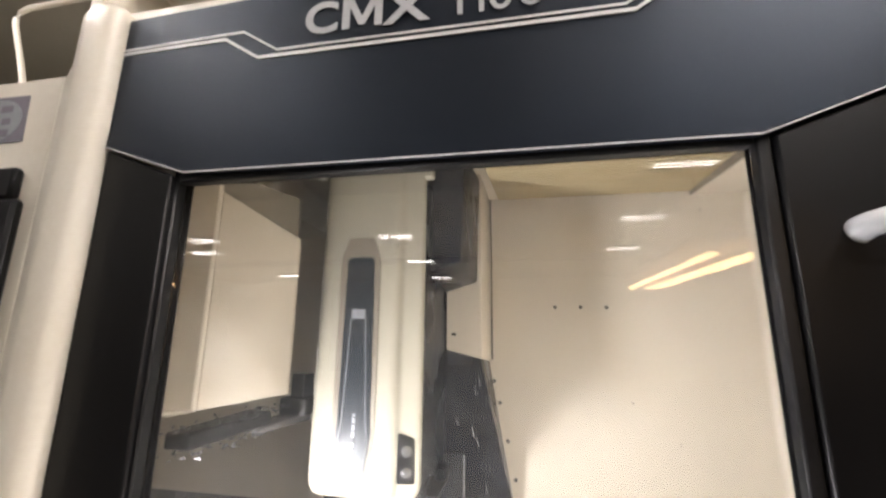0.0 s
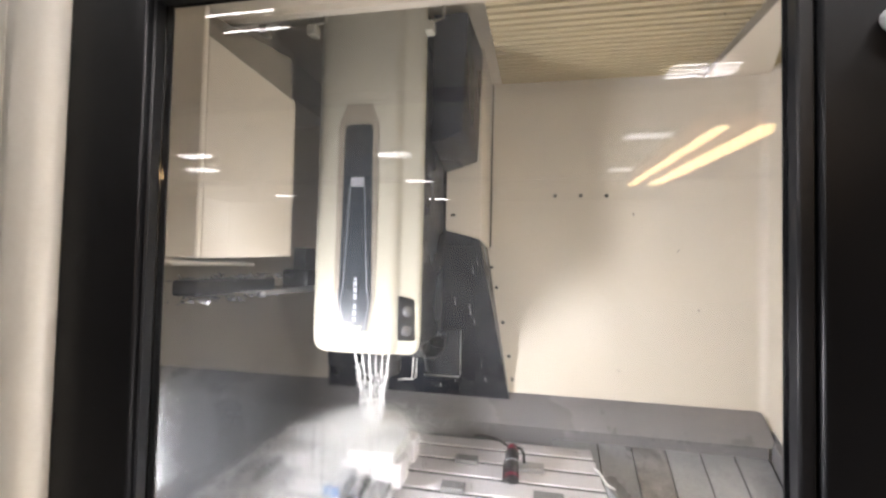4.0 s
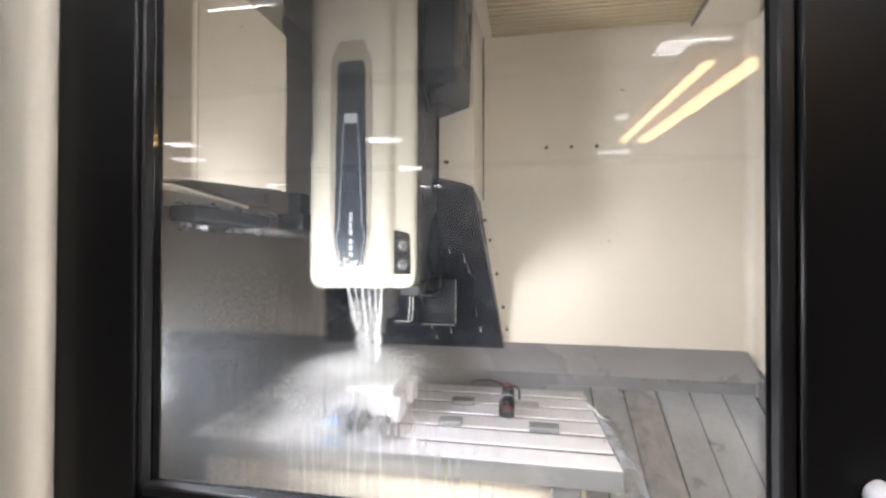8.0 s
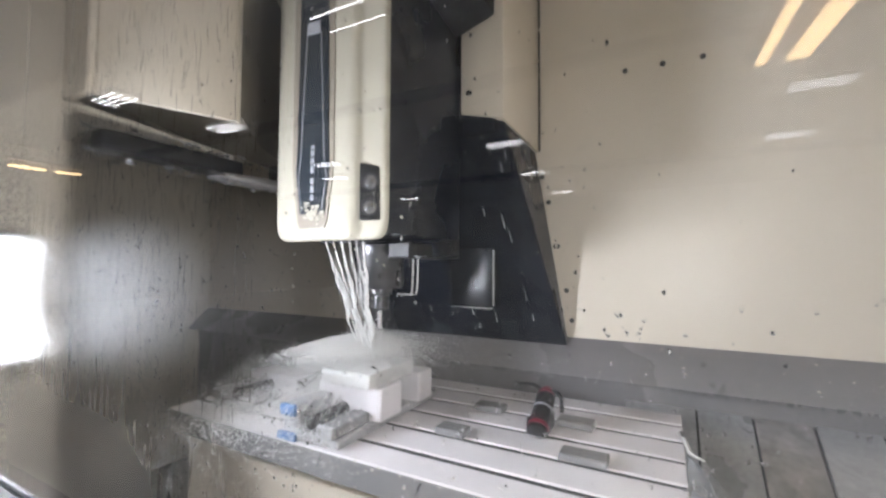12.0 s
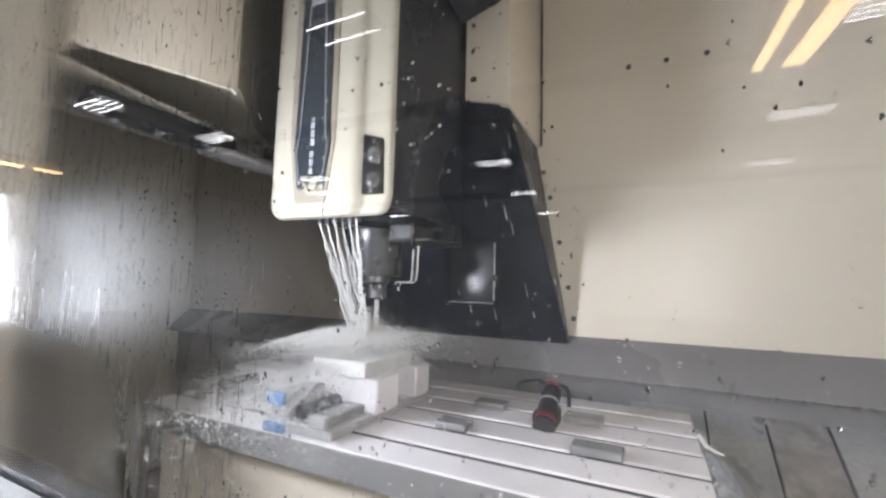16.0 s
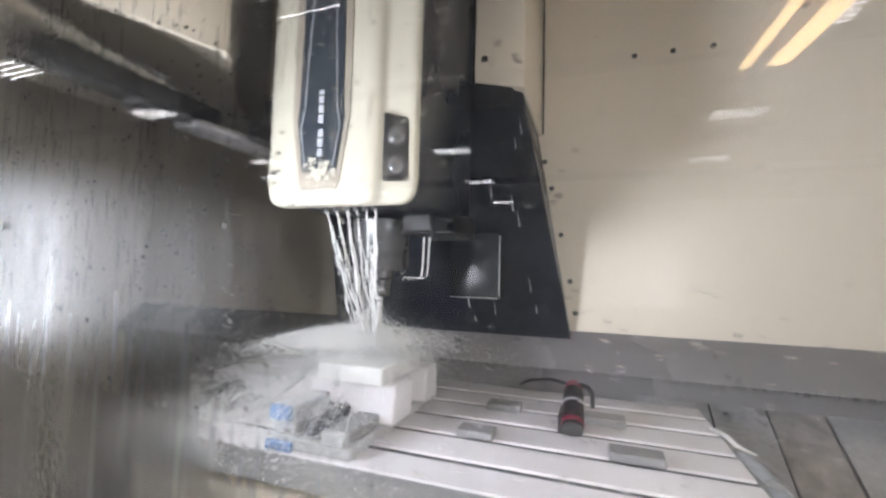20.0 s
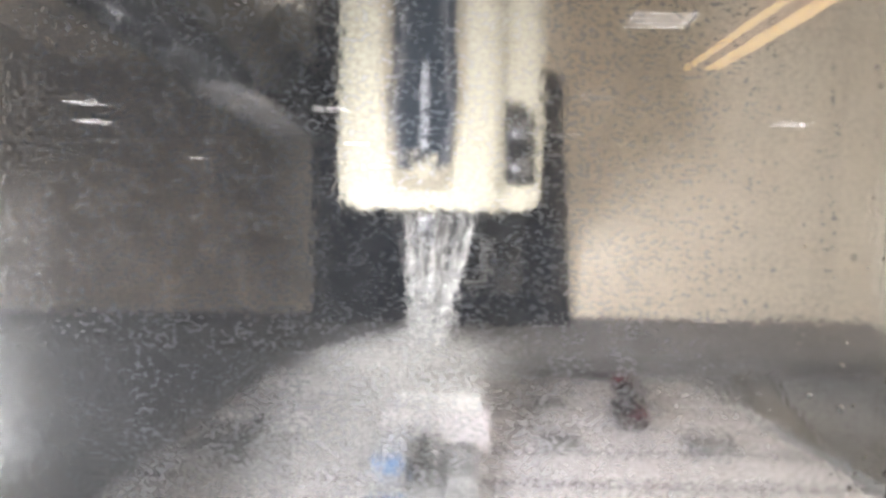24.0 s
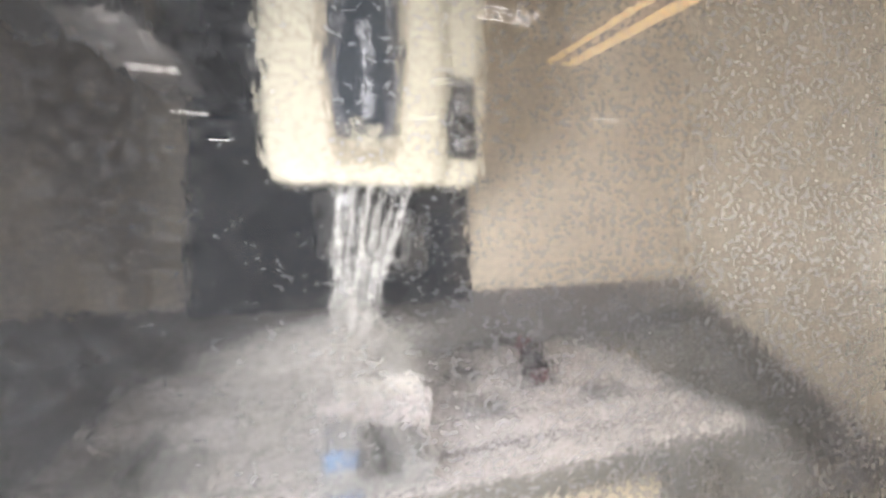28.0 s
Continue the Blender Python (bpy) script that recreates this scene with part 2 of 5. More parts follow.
t = thing("conduit", "thin white conduit pipe bending under the hall ceiling", "pipe", (-1.95, 0.5, 2.14))
bm = B()
tube(bm, [(-1.80, 0.5, 2.121), (-1.885, 0.5, 2.48), (-1.912, 0.5, 2.60), (-1.954, 0.5, 2.705), (-2.018, 0.5, 2.855), (-2.022, 0.5, 2.885), (-2.008, 0.5, 2.91), (-1.97, 0.5, 2.925), (-1.88, 0.5, 2.925), (-1.6, 0.5, 2.93), (-1.5, 0.5, 3.1), (-1.5, 0.5, 4.55)], 0.0105, 8)
part("pipe", bm, POST, t)
# the warm double strip lamp that hangs behind the operator's place
t = thing("strip_lamp", "warm orange double strip lamp hanging from thin rods", "lamp", (0.53, -1.15, 1.93))
for x0, x1, w in ((0.455, 0.485, 0.016), (0.555, 0.615, 0.030)):
    bm = B()
    hexa(bm, [(x0 - w, -1.57, 1.897), (x0 + w, -1.57, 1.897), (x1 + w, -0.71, 1.897), (x1 - w, -0.71, 1.897),
              (x0 - w, -1.57, 1.904), (x0 + w, -1.57, 1.904), (x1 + w, -0.71, 1.904), (x1 - w, -0.71, 1.904)])
    part("strip", bm, WARMLIGHT, t, "glowing warm orange strip")
bm = B()
box(bm, 0.43, 0.64, -1.58, -0.70, 1.935, 1.96, 0.006)
part("reflector", bm, BEAM, t)
for y in (-1.4, -0.9):
    bm = B()
    tube(bm, [(0.53, y, 1.96), (0.53, y, 4.55)], 0.004, 6)
    part("rod", bm, BEAM, t)

t = thing("strip_lamp", "short warm orange strip lamp hanging from thin rods", "lamp", (-3.9, -1.2, 1.93))
for y0, y1, x in ((-1.17, -0.98, -3.90), (-1.38, -1.23, -3.88)):
    bm = B()
    box(bm, x - 0.03, x + 0.03, y0, y1, 1.897, 1.905, 0.002)
    part("strip", bm, WARMLIGHT, t, "glowing warm orange strip")
bm = B()
box(bm, -3.96, -3.83, -1.40, -0.96, 1.935, 1.96, 0.006)
part("reflector", bm, BEAM, t)
for y in (-1.3, -1.05):
    bm = B()
    tube(bm, [(-3.9, y, 1.96), (-3.9, y, 4.55)], 0.004, 6)
    part("rod", bm, BEAM, t)

# ---------------------------------------------------------------- the enclosure, inside
BACK = 1.14
bm = B()
extrude_outline(bm, [(-1.85, 0.25), (0.86, 0.25), (0.86, 2.45), (-0.93, 2.45), (-0.93, 2.095), (-1.85, 2.095)], "y", BACK, BACK + 0.05)
wall_back = structure("wall_back", bm, BEIGE, "beige painted sheet-metal back wall of the work space")
screw_mesh = None
for x, z in ((0.066, 1.778), (0.163, 1.778), (0.259, 1.777), (-0.178, 1.49), (-0.158, 1.409), (-0.130, 1.271), (-0.104, 1.137), (-0.089, 1.047)):
    if screw_mesh is None:
        bm = B()
        tube(bm, [(0, 0.0, 0), (0, -0.003, 0), (0, -0.005, 0)], [0.0075, 0.0075, 0.005], 10)
        screw_mesh = mesh_of("screw", bm, DARKSTEEL)
    o = new("screw", screw_mesh)
    o.parent = wall_back
    o.location = (x, BACK, z)
bm = B()
bend = [(0.775 + 0.030 * math.sin(k * math.pi / 16), 1.1085 + 0.030 * math.cos(k * math.pi / 16)) for k in range(9)]
extrude_outline(bm, bend + [(0.805, 0.0455), (0.855, 0.0455), (0.855, 1.1392), (0.775, 1.1392)], "z", 0.25, 2.45)
structure("wall_right", bm, BEIGE, "beige painted side wall bent round from the back wall", smooth=30)
bm = B()
box(bm, 0.309, 0.855, 0.012, 0.045, 0.25, 2.45)
structure("wall_front_inner", bm, BEIGE, "beige inner sheet behind the machine's front")
bm = B()
box(bm, -1.90, -1.85, 0.01, 1.19, 0.25, 2.095)
structure("wall_left", bm, BEIGE, "beige side wall of the work space")
# left jamb: the sheet beside the opening that carries the lamp
bm = B()
box(bm, -0.815, -0.793, 0.012, 0.178, 0.31, 2.04)
jamb = structure("trim_jamb", bm, BEIGE, "beige sheet jamb beside the door")
bm = B()
box(bm, -0.7928, -0.786, 0.078, 0.108, 1.272, 1.352, 0.002)
part("latch_plate", bm, BEIGE, jamb)
# pan below
bm = B()
box(bm, -1.85, 0.86, 0.01, 1.14, 0.25, 0.30)
structure("pan_floor", bm, WETGREY, "wet grey chip pan")
bm = B()
hexa(bm, [(-0.28, 0.02, 0.60), (0.30, 0.02, 0.60), (0.46, 0.44, 0.60), (-0.28, 0.44, 0.60),
          (-0.28, 0.02, 0.965), (0.285, 0.02, 0.965), (0.46, 0.40, 0.70), (-0.28, 0.40, 0.70)])
structure("trim_front_chute", bm, BEIGE, "beige sloping chute under the door")

# splash ridge along the back and the right
prof = [(1.139, 0.997), (1.112, 0.976), (1.078, 0.949), (1.074, 0.942), (1.044, 0.914), (1.040, 0.905), (1.047, 0.902), (1.092, 0.928), (1.092, 0.31), (1.139, 0.31)]
bm = B()
extrude_outline(bm, prof, "x", -1.84, 0.79)
ridge = structure("trim_back_ridge", bm, WETGREY, "wet grey splash ridge along the back wall")
rg = random.Random(31)
bm = B()
for i in range(260):
    x, h = rg.uniform(-1.2, 0.74), rg.uniform(0.003, 0.011)
    w = rg.uniform(0.0012, 0.004)
    hexa(bm, [(x - w * 0.5, 1.041, 0.905 - h), (x + w * 0.5, 1.041, 0.905 - h), (x + w * 0.5, 1.044, 0.905 - h), (x - w * 0.5, 1.044, 0.905 - h),
              (x - w, 1.0395, 0.9065), (x + w, 1.0395, 0.9065), (x + w, 1.045, 0.9065), (x - w, 1.045, 0.9065)])
drip = part("drip_edge", bm, IRON, ridge, "dark drips along the lip")
drip["kind"] = "stuff"
bm = B()
extrude_outline(bm, [(1.09, 0.31), (1.09, 0.945), (1.045, 0.922), (0.36, 0.535), (0.36, 0.31)], "x", 0.7985, 0.8045)
skirt = structure("trim_side_skirt", bm, WETGREY, "wet grey splash sheet low on the side wall")
bm = B()
extrude_outline(bm, [(1.044, 0.9235), (0.36, 0.537), (0.36, 0.512), (1.044, 0.8985)], "x", 0.778, 0.7982, 0.002)
part("skirt_lip", bm, WETGREY, skirt, "raised lip along the top of the splash sheet")

# roof: pleated bellows, and the lintel behind the door
bm = B()
n = 21
pts = []
for i in range(n):
    y = 0.30 + 0.84 * i / n
    z = 2.075 + 0.16 * (y - 0.3) / 0.84
    pts += [(y, z + 0.040), (y + 0.003, z), (y + 0.022, z + 0.002), (y + 0.026, z + 0.042)]
pts += [(1.14, 2.40), (0.30, 2.40)]
extrude_outline(bm, pts, "x", -0.15, 0.86)
structure("ceiling_bellows", bm, PLEAT, "ochre pleated roof bellows over the work space", smooth=0)
# dark strip that paints the shadow gap between bellows and side wall
bm = B()
hexa(bm, [(0.600, 1.138, 2.217), (0.605, 1.138, 2.217), (0.448, 0.335, 2.055), (0.443, 0.335, 2.055),
          (0.600, 1.138, 2.25), (0.605, 1.138, 2.25), (0.448, 0.335, 2.09), (0.443, 0.335, 2.09)])
structure("trim_roof_shade", bm, TAUPE, "dark strip drawn for the shadow gap beside the roof bellows")
bm = B()
hexa(bm, [(0.6055, 1.138, 2.219), (0.825, 1.138, 2.219), (0.460, 0.335, 2.057), (0.4485, 0.335, 2.057),
          (0.6055, 1.138, 2.25), (0.825, 1.138, 2.25), (0.460, 0.335, 2.09), (0.4485, 0.335, 2.09)])
structure("ceiling_soffit", bm, BEIGE, "beige roof sheet beside the bellows")
bm = B()
box(bm, -0.90, -0.15, 0.30, 1.14, 2.24, 2.30)
structure("ceiling_cover", bm, BEIGE, "beige roof sheet of the work space")
bm = B()
extrude_outline(bm, [(0.012, 1.93), (0.012, 2.3), (0.30, 2.3), (0.30, 2.055), (0.24, 2.03), (0.235, 2.042), (0.12, 2.0), (0.11, 2.01)], "x", -0.90, 0.86)
structure("trim_lintel", bm, BEIGE, "beige folded lintel above the door opening")

# ---------------------------------------------------------------- column and covers
t = thing("column_cover", "dark wet sheet cover round the machine column with a flared foot", "machine cover", (-0.45, 1.0, 0.98))
bm = B()
hexa(bm, [(-0.86, 1.128, 0.94), (-0.094, 1.128, 0.94), (-0.092, 1.137, 0.94), (-0.86, 1.137, 0.94),
          (-0.77, 0.85, 1.60), (-0.205, 0.85, 1.60), (-0.203, 1.136, 1.60), (-0.79, 1.136, 1.60)], 0.003, 1)
part("foot", bm, DARK, t)
bm = B()
hexa(bm, [(-0.412, 0.9697, 1.09), (-0.275, 0.962, 1.09), (-0.275, 1.03, 1.09), (-0.412, 1.03, 1.09),
          (-0.412, 0.9697, 1.262), (-0.275, 0.962, 1.262), (-0.275, 1.03, 1.262), (-0.412, 1.03, 1.262)], 0.005, 2)
part("panel", bm, GLOSSDARK, t, "glossy dark cover plate")
bm = B()
box(bm, -0.2745, -0.2735, 0.962, 0.972, 1.095, 1.255)
box(bm, -0.408, -0.277, 0.964, 0.975, 1.087, 1.0885)
part("panel_edge", bm, ALU, t, "thin pale strips along two edges of the plate")
bm = B()
rg = random.Random(8)
for i in range(16):
    z0 = rg.uniform(1.0, 1.55)
    h, w, k = rg.uniform(0.01, 0.05), rg.uniform(0.0006, 0.0014), rg.uniform(0.05, 0.95)
    def spot(z):
        u = (z - 0.94) / 0.66
        return (-0.105 + u * -0.09 - (0.30 - 0.05 * u) * k, 1.128 - 0.278 * u - 0.0018, z)
    tube(bm, [spot(z0), spot(z0 + h * 0.4), spot(z0 + h)], [w * 1.3, w, w * 0.4], 6)
ob = part("coolant_runs", bm, WHITE, t, "pale coolant runs on the dark cover")
ob["kind"] = "stuff"
bm = B()
box(bm, -0.77, -0.318, 0.845, 1.135, 1.601, 2.235, 0.006)
part("upper_cover", bm, DARK, t)
bm = B()
box(bm, -0.316, -0.222, 0.838, 1.0, 1.56, 1.618, 0.004)
part("notch_plate", bm, DARK, t)
t = thing("side_cover", "beige upright sheet cover beside the dark column", "machine cover", (-0.25, 1.0, 1.6))
bm = B()
hexa(bm, [(-0.316, 0.832, 1.615), (-0.195, 0.832, 1.585), (-0.187, 1.134, 1.565), (-0.316, 1.134, 1.60),
          (-0.316, 0.832, 2.235), (-0.195, 0.832, 2.235), (-0.187, 1.134, 2.235), (-0.316, 1.134, 2.235)], 0.006, 2)
part("body", bm, BEIGE, t)
bm = B()
lathe(bm, (-0.29, 0.828, 1.665), [(0.0001, -0.004), (0.008, -0.004), (0.008, 0.004), (0.0001, 0.004)], 10)
part("screw", bm, RUBBER, t)
bm = B()
box(bm, -0.1865, -0.1825, 1.130, 1.1385, 1.572, 2.235)
part("edge_gap", bm, RUBBER, t, "dark gap along the cover edge")
t = thing("motor_housing", "dark grey housing hanging beside the spindle head", "machine housing", (-0.26, 0.68, 1.8))
bm = B()
hexa(bm, [(-0.314, 0.56, 1.835), (-0.225, 0.56, 1.865), (-0.205, 0.80, 1.835), (-0.314, 0.80, 1.80),
          (-0.314, 0.56, 2.20), (-0.215, 0.56, 2.20), (-0.195, 0.80, 2.20), (-0.314, 0.80, 2.20)], 0.01, 2)
part("body", bm, DARK, t)

# ---------------------------------------------------------------- spindle head
HX0, HX1, HY, HZ = -0.616, -0.317, 0.481, 1.262
head = thing("spindle_head", "ivory spindle head cover with a navy badge panel", "spindle head", (-0.466, 0.68, 1.262))
bm = B()
# the raised rounded front, and the lower plane beside it that holds the lamp
outline = [(HX0, 0.5115), (HX0 + 0.003, 0.499), (HX0 + 0.012, 0.488), (HX0 + 0.028, 0.4825), (HX0 + 0.045, HY), (-0.404, HY), (-0.392, 0.4825), (-0.383, 0.486), (-0.377, 0.491),
           (-0.373, 0.4955), (-0.366, 0.4975), (-0.334, 0.5005), (-0.324, 0.5025), (-0.319, 0.506), (HX1, 0.5115)]
rings = []
cx, cy = -0.466, 0.5115
for z, k in ((HZ, 0.80), (HZ + 0.0015, 0.86), (HZ + 0.006, 0.915), (HZ + 0.013, 0.955), (HZ + 0.022, 0.98), (HZ + 0.034, 0.995), (HZ + 0.05, 1.0), (2.2, 1.0)):
    rings.append([bm.verts.new((cx + (x - cx) * k, cy + (y - cy) * k, z)) for x, y in outline])
for a, b in zip(rings, rings[1:]):
    for i in range(len(outline)):
        j = (i + 1) % len(outline)
        bm.faces.new((a[i], a[j], b[j], b[i]))
bm.faces.new(rings[0][::-1])
bm.faces.new(rings[-1])
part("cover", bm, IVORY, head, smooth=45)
bm = B()
box(bm, HX0 + 0.014, HX1 - 0.006, 0.512, 0.843, HZ + 0.012, 2.2, 0.008, 2)
part("rear_housing", bm, DARK, head, "dark rear housing")
bm = B()
box(bm, HX0 - 0.001, HX0 + 0.003, 0.505, 0.511, 1.60, 1.606)
box(bm, HX0 - 0.001, HX0 + 0.003, 0.505, 0.511, 1.612, 1.618)
part("status_light", bm, LEDS, head, "tiny lit status lights")


def badge(half, top, bottom):
    """A long shield outline on the front of the head."""
    c = -0.4905
    w = half
    return [(c - w * 0.62, top), (c + w * 0.62, top), (c + w, top - 0.055), (c + w * 1.02, bottom + 0.13), (c + w * 0.72, bottom + 0.012), (c + w * 0.6, bottom),
            (c - w * 0.6, bottom), (c - w * 0.72, bottom + 0.012), (c - w * 1.02, bottom + 0.13), (c - w, top - 0.055)]


bm = B()
extrude_outline(bm, badge(0.057, 1.922, 1.287), "y", HY - 0.002, HY + 0.004)
part("badge_recess", bm, TAUPE, head, "taupe recessed border")
bm = B()
c = -0.4895
extrude_outline(bm, [(c - 0.030, 1.866), (c + 0.030, 1.866), (c + 0.038, 1.855), (c + 0.044, 1.44), (c + 0.047, 1.41), (c + 0.034, 1.318), (c - 0.034, 1.318), (c - 0.047, 1.41), (c - 0.044, 1.44), (c - 0.038, 1.855)],
                "y", HY - 0.004, HY + 0.002)
part("badge_panel", bm, NAVY, head, "navy glossy badge panel")
bm = B()
for s in (-1, 1):
    tube(bm, [(c + s * 0.020, HY - 0.0045, 1.70), (c + s * 0.033, HY - 0.0045, 1.43), (c + s * 0.040, HY - 0.0045, 1.395), (c + s * 0.028, HY - 0.0045, 1.325)], 0.0012, 5)
box(bm, c - 0.018, c + 0.018, HY - 0.006, HY - 0.004, 1.70, 1.725)
part("badge_line", bm, GREYPRINT, head, "thin pale outline")
bm = B()
zz = 1.345
for w in (0.012, 0.014, 0.012, 0.0, 0.014, 0.013, 0.012, 0.006):
    if w:
        box(bm, c - 0.003, c + 0.006, HY - 0.006, HY - 0.0042, zz, zz + w)
    zz += w + 0.004 if w else 0.008
part("badge_mark", bm, GREYPRINT, head, "plain pale bars on the badge")
bm = B()
rg = random.Random(3)
for i in range(46):
    x, z, w = c + rg.gauss(0, 0.016), 1.305 + abs(rg.gauss(0, 0.016)), rg.uniform(0.0015, 0.005)
    if abs(x - c) < 0.032:
        box(bm, x - w, x + w, HY - 0.0052 - 0.0001 * (i % 7), HY - 0.0041, z - w * rg.uniform(0.3, 0.9), z + w * rg.uniform(0.3, 0.9))
ob = part("worn_flecks", bm, IVORY, head, "pale worn flecks on the badge foot")
ob["kind"] = "stuff"
# lamp window on the chamfer
bm = B()
hexa(bm, [(-0.3735, 0.4875, 1.299), (-0.330, 0.4985, 1.299), (-0.330, 0.51, 1.299), (-0.3735, 0.51, 1.299),
          (-0.3735, 0.4875, 1.416), (-0.334, 0.4975, 1.405), (-0.330, 0.51, 1.405), (-0.3735, 0.51, 1.416)], 0.003)
part("lamp_window", bm, RUBBER, head, "dark lamp window")
for z in (1.325, 1.375):
    bm = B()
    d = Vector((0.25, -0.97, 0)).normalized()
    a = Vector((-0.352, 0.5005, z))
    tube(bm, [a - d * 0.01, a + d * 0.005, a + d * 0.009, a + d * 0.0115, a + d * 0.0125], [0.015, 0.015, 0.0125, 0.008, 0.003], 18)
    part("lamp_lens", bm, LENS, head, "round lamp lens")
    bm = B()
    ring = [a + d * 0.0075 + 0.0155 * (math.cos(k * math.tau / 20) * Vector((0.97, 0.25, 0)) + math.sin(k * math.tau / 20) * Vector((0, 0, 1))) for k in range(21)]
    tube(bm, ring, 0.0014, 5, False)
    part("lens_ring", bm, DARKSTEEL, head, "thin bright lens ring")
# spindle nose below the cover
bm = B()
lathe(bm, (-0.490, 0.72, 0), [(0.064, 1.262), (0.064, 1.235), (0.060, 1.228), (0.060, 1.160), (0.054, 1.152)], 28)
part("spindle_nose", bm, DARKSTEEL, head, "dark steel spindle nose ring")
bm = B()
box(bm, -0.395, -0.335, 0.62, 0.72, 1.228, 1.2615, 0.003)
box(bm, -0.330, -0.295, 0.74, 0.79, 1.236, 1.2735, 0.003)
box(bm, -0.405, -0.300, 0.63, 0.80, 1.2262, 1.2312, 0.001)
part("nozzle_block", bm, RUBBER, head, "dark coolant nozzle block")
for k in range(2):
    bm = B()
    x, y = -0.386 + 0.010 * k, 0.713 + 0.006 * k
    tube(bm, [(x, y, 1.230), (x - 0.002, y, 1.16), (x - 0.004, y, 1.144), (x - 0.012, y, 1.138), (x - 0.045, y, 1.139), (x - 0.047, y, 1.132)], 0.0019, 6)
    part("nozzle_pipe", bm, ALU, head, "thin bent coolant pipe")
for x in (-0.515, -0.495, -0.472, -0.452, -0.432, -0.414):
    bm = B()
    tube(bm, [(x, 0.540, 1.276), (x, 0.540, 1.258)], 0.005, 8)
    part("jet_nozzle", bm, DARKSTEEL, head, "small round coolant nozzle")
bm = B()
tube(bm, [(-0.335, 0.62, 1.262), (-0.325, 0.60, 1.235), (-0.31, 0.58, 1.205)], 0.004, 6)
part("hose", bm, RUBBER, head)

tool = thing("milling_tool", "spinning steel tool holder with a slim end mill", "milling tool", (-0.490, 0.72, 1.15))
bm = B()
lathe(bm, (-0.490, 0.72, 0), [(0.030, 1.152), (0.030, 1.138), (0.022, 1.132), (0.022, 1.10), (0.016, 1.095)], 20)
part("holder", bm, DARKSTEEL, tool)
bm = B()
lathe(bm, (-0.490, 0.72, 0), [(0.006, 1.096), (0.006, 0.98)], 10)
part("cutter", bm, STEEL, tool)

# ---------------------------------------------------------------- table
TX0, TX1, TY0, TY1, TZ = -0.945, 0.19, 0.461, 1.021, 0.85
table = thing("machine_table", "wet grey steel machine table with five slots", "machine table", (-0.38, 0.74, 0.60))
bm = B()
box(bm, TX0, TX1, TY0 + 0.012, TY1, 0.795, 0.806)
part("body", bm, IRON, table)
# darker grey sheet over the table front, colouring in its shade
bm = B()
box(bm, TX0 + 0.001, TX1 - 0.001, TY0 - 0.003, TY0 - 0.0002, 0.797, TZ - 0.003, 0.001)
part("shaded_front", bm, IRON, table, "front face coloured dark grey for the shade on it")
edges = [TY0] + [v for k in range(5) for v in (0.541 + 0.1 * k - 0.009, 0.541 + 0.1 * k + 0.009)] + [TY1]
for k in range(6):
    bm = B()
    box(bm, TX0, TX1 - 0.0, edges[2 * k], edges[2 * k + 1], 0.8062, TZ, 0.002)
    part("table_strip", bm, STEEL, table, "wet steel strip between two slots")
for k in range(5):
    bm = B()
    box(bm, TX0, TX1 - 0.001, 0.541 + 0.1 * k - 0.0088, 0.541 + 0.1 * k + 0.0088, 0.8062, TZ - 0.004)
    part("slot_bed", bm, RUBBER, table, "dark coolant-filled slot")
bm = B()
box(bm, -0.93, 0.115, 0.505, 0.98, 0.30, 0.7945)
part("saddle", bm, BEIGE, table, "beige sheet apron under the table")
bm = B()
box(bm, 0.03, 0.10, 0.475, 0.5045, 0.62, 0.7945, 0.004)
part("saddle_block", bm, IRON, table)

for x, y, w in ((-0.228, 0.83, 0.075), (-0.246, 0.655, 0.068), (0.024, 0.655, 0.085), (-0.02, 0.825, 0.08)):
    bm = B()
    box(bm, x - w / 2, x + w / 2, y - 0.022, y + 0.022, TZ + 0.0005, TZ + 0.016, 0.003)
    ob = new("clamp_block", mesh_of("clamp_block", bm, IRON if x < -0.1 or y < 0.7 else PLATE))
    tagged(ob, "small wet steel block lying on the table", "block", "table blocks")

# slide plates beside the table
xs = [0.06, 0.226, 0.343, 0.457, 0.572, 0.682, 0.79]
cov = thing("slide_cover", "grey telescopic steel slide cover sloping down beside the table", "slide cover", (0.5, 0.7, 0.30))


def on_slope(x, y, up):
    """A point on the sloping cover, lifted square to it."""
    return (x, y - 0.584 * up, 0.848 - 0.72 * (1.09 - y) + 0.811 * up)


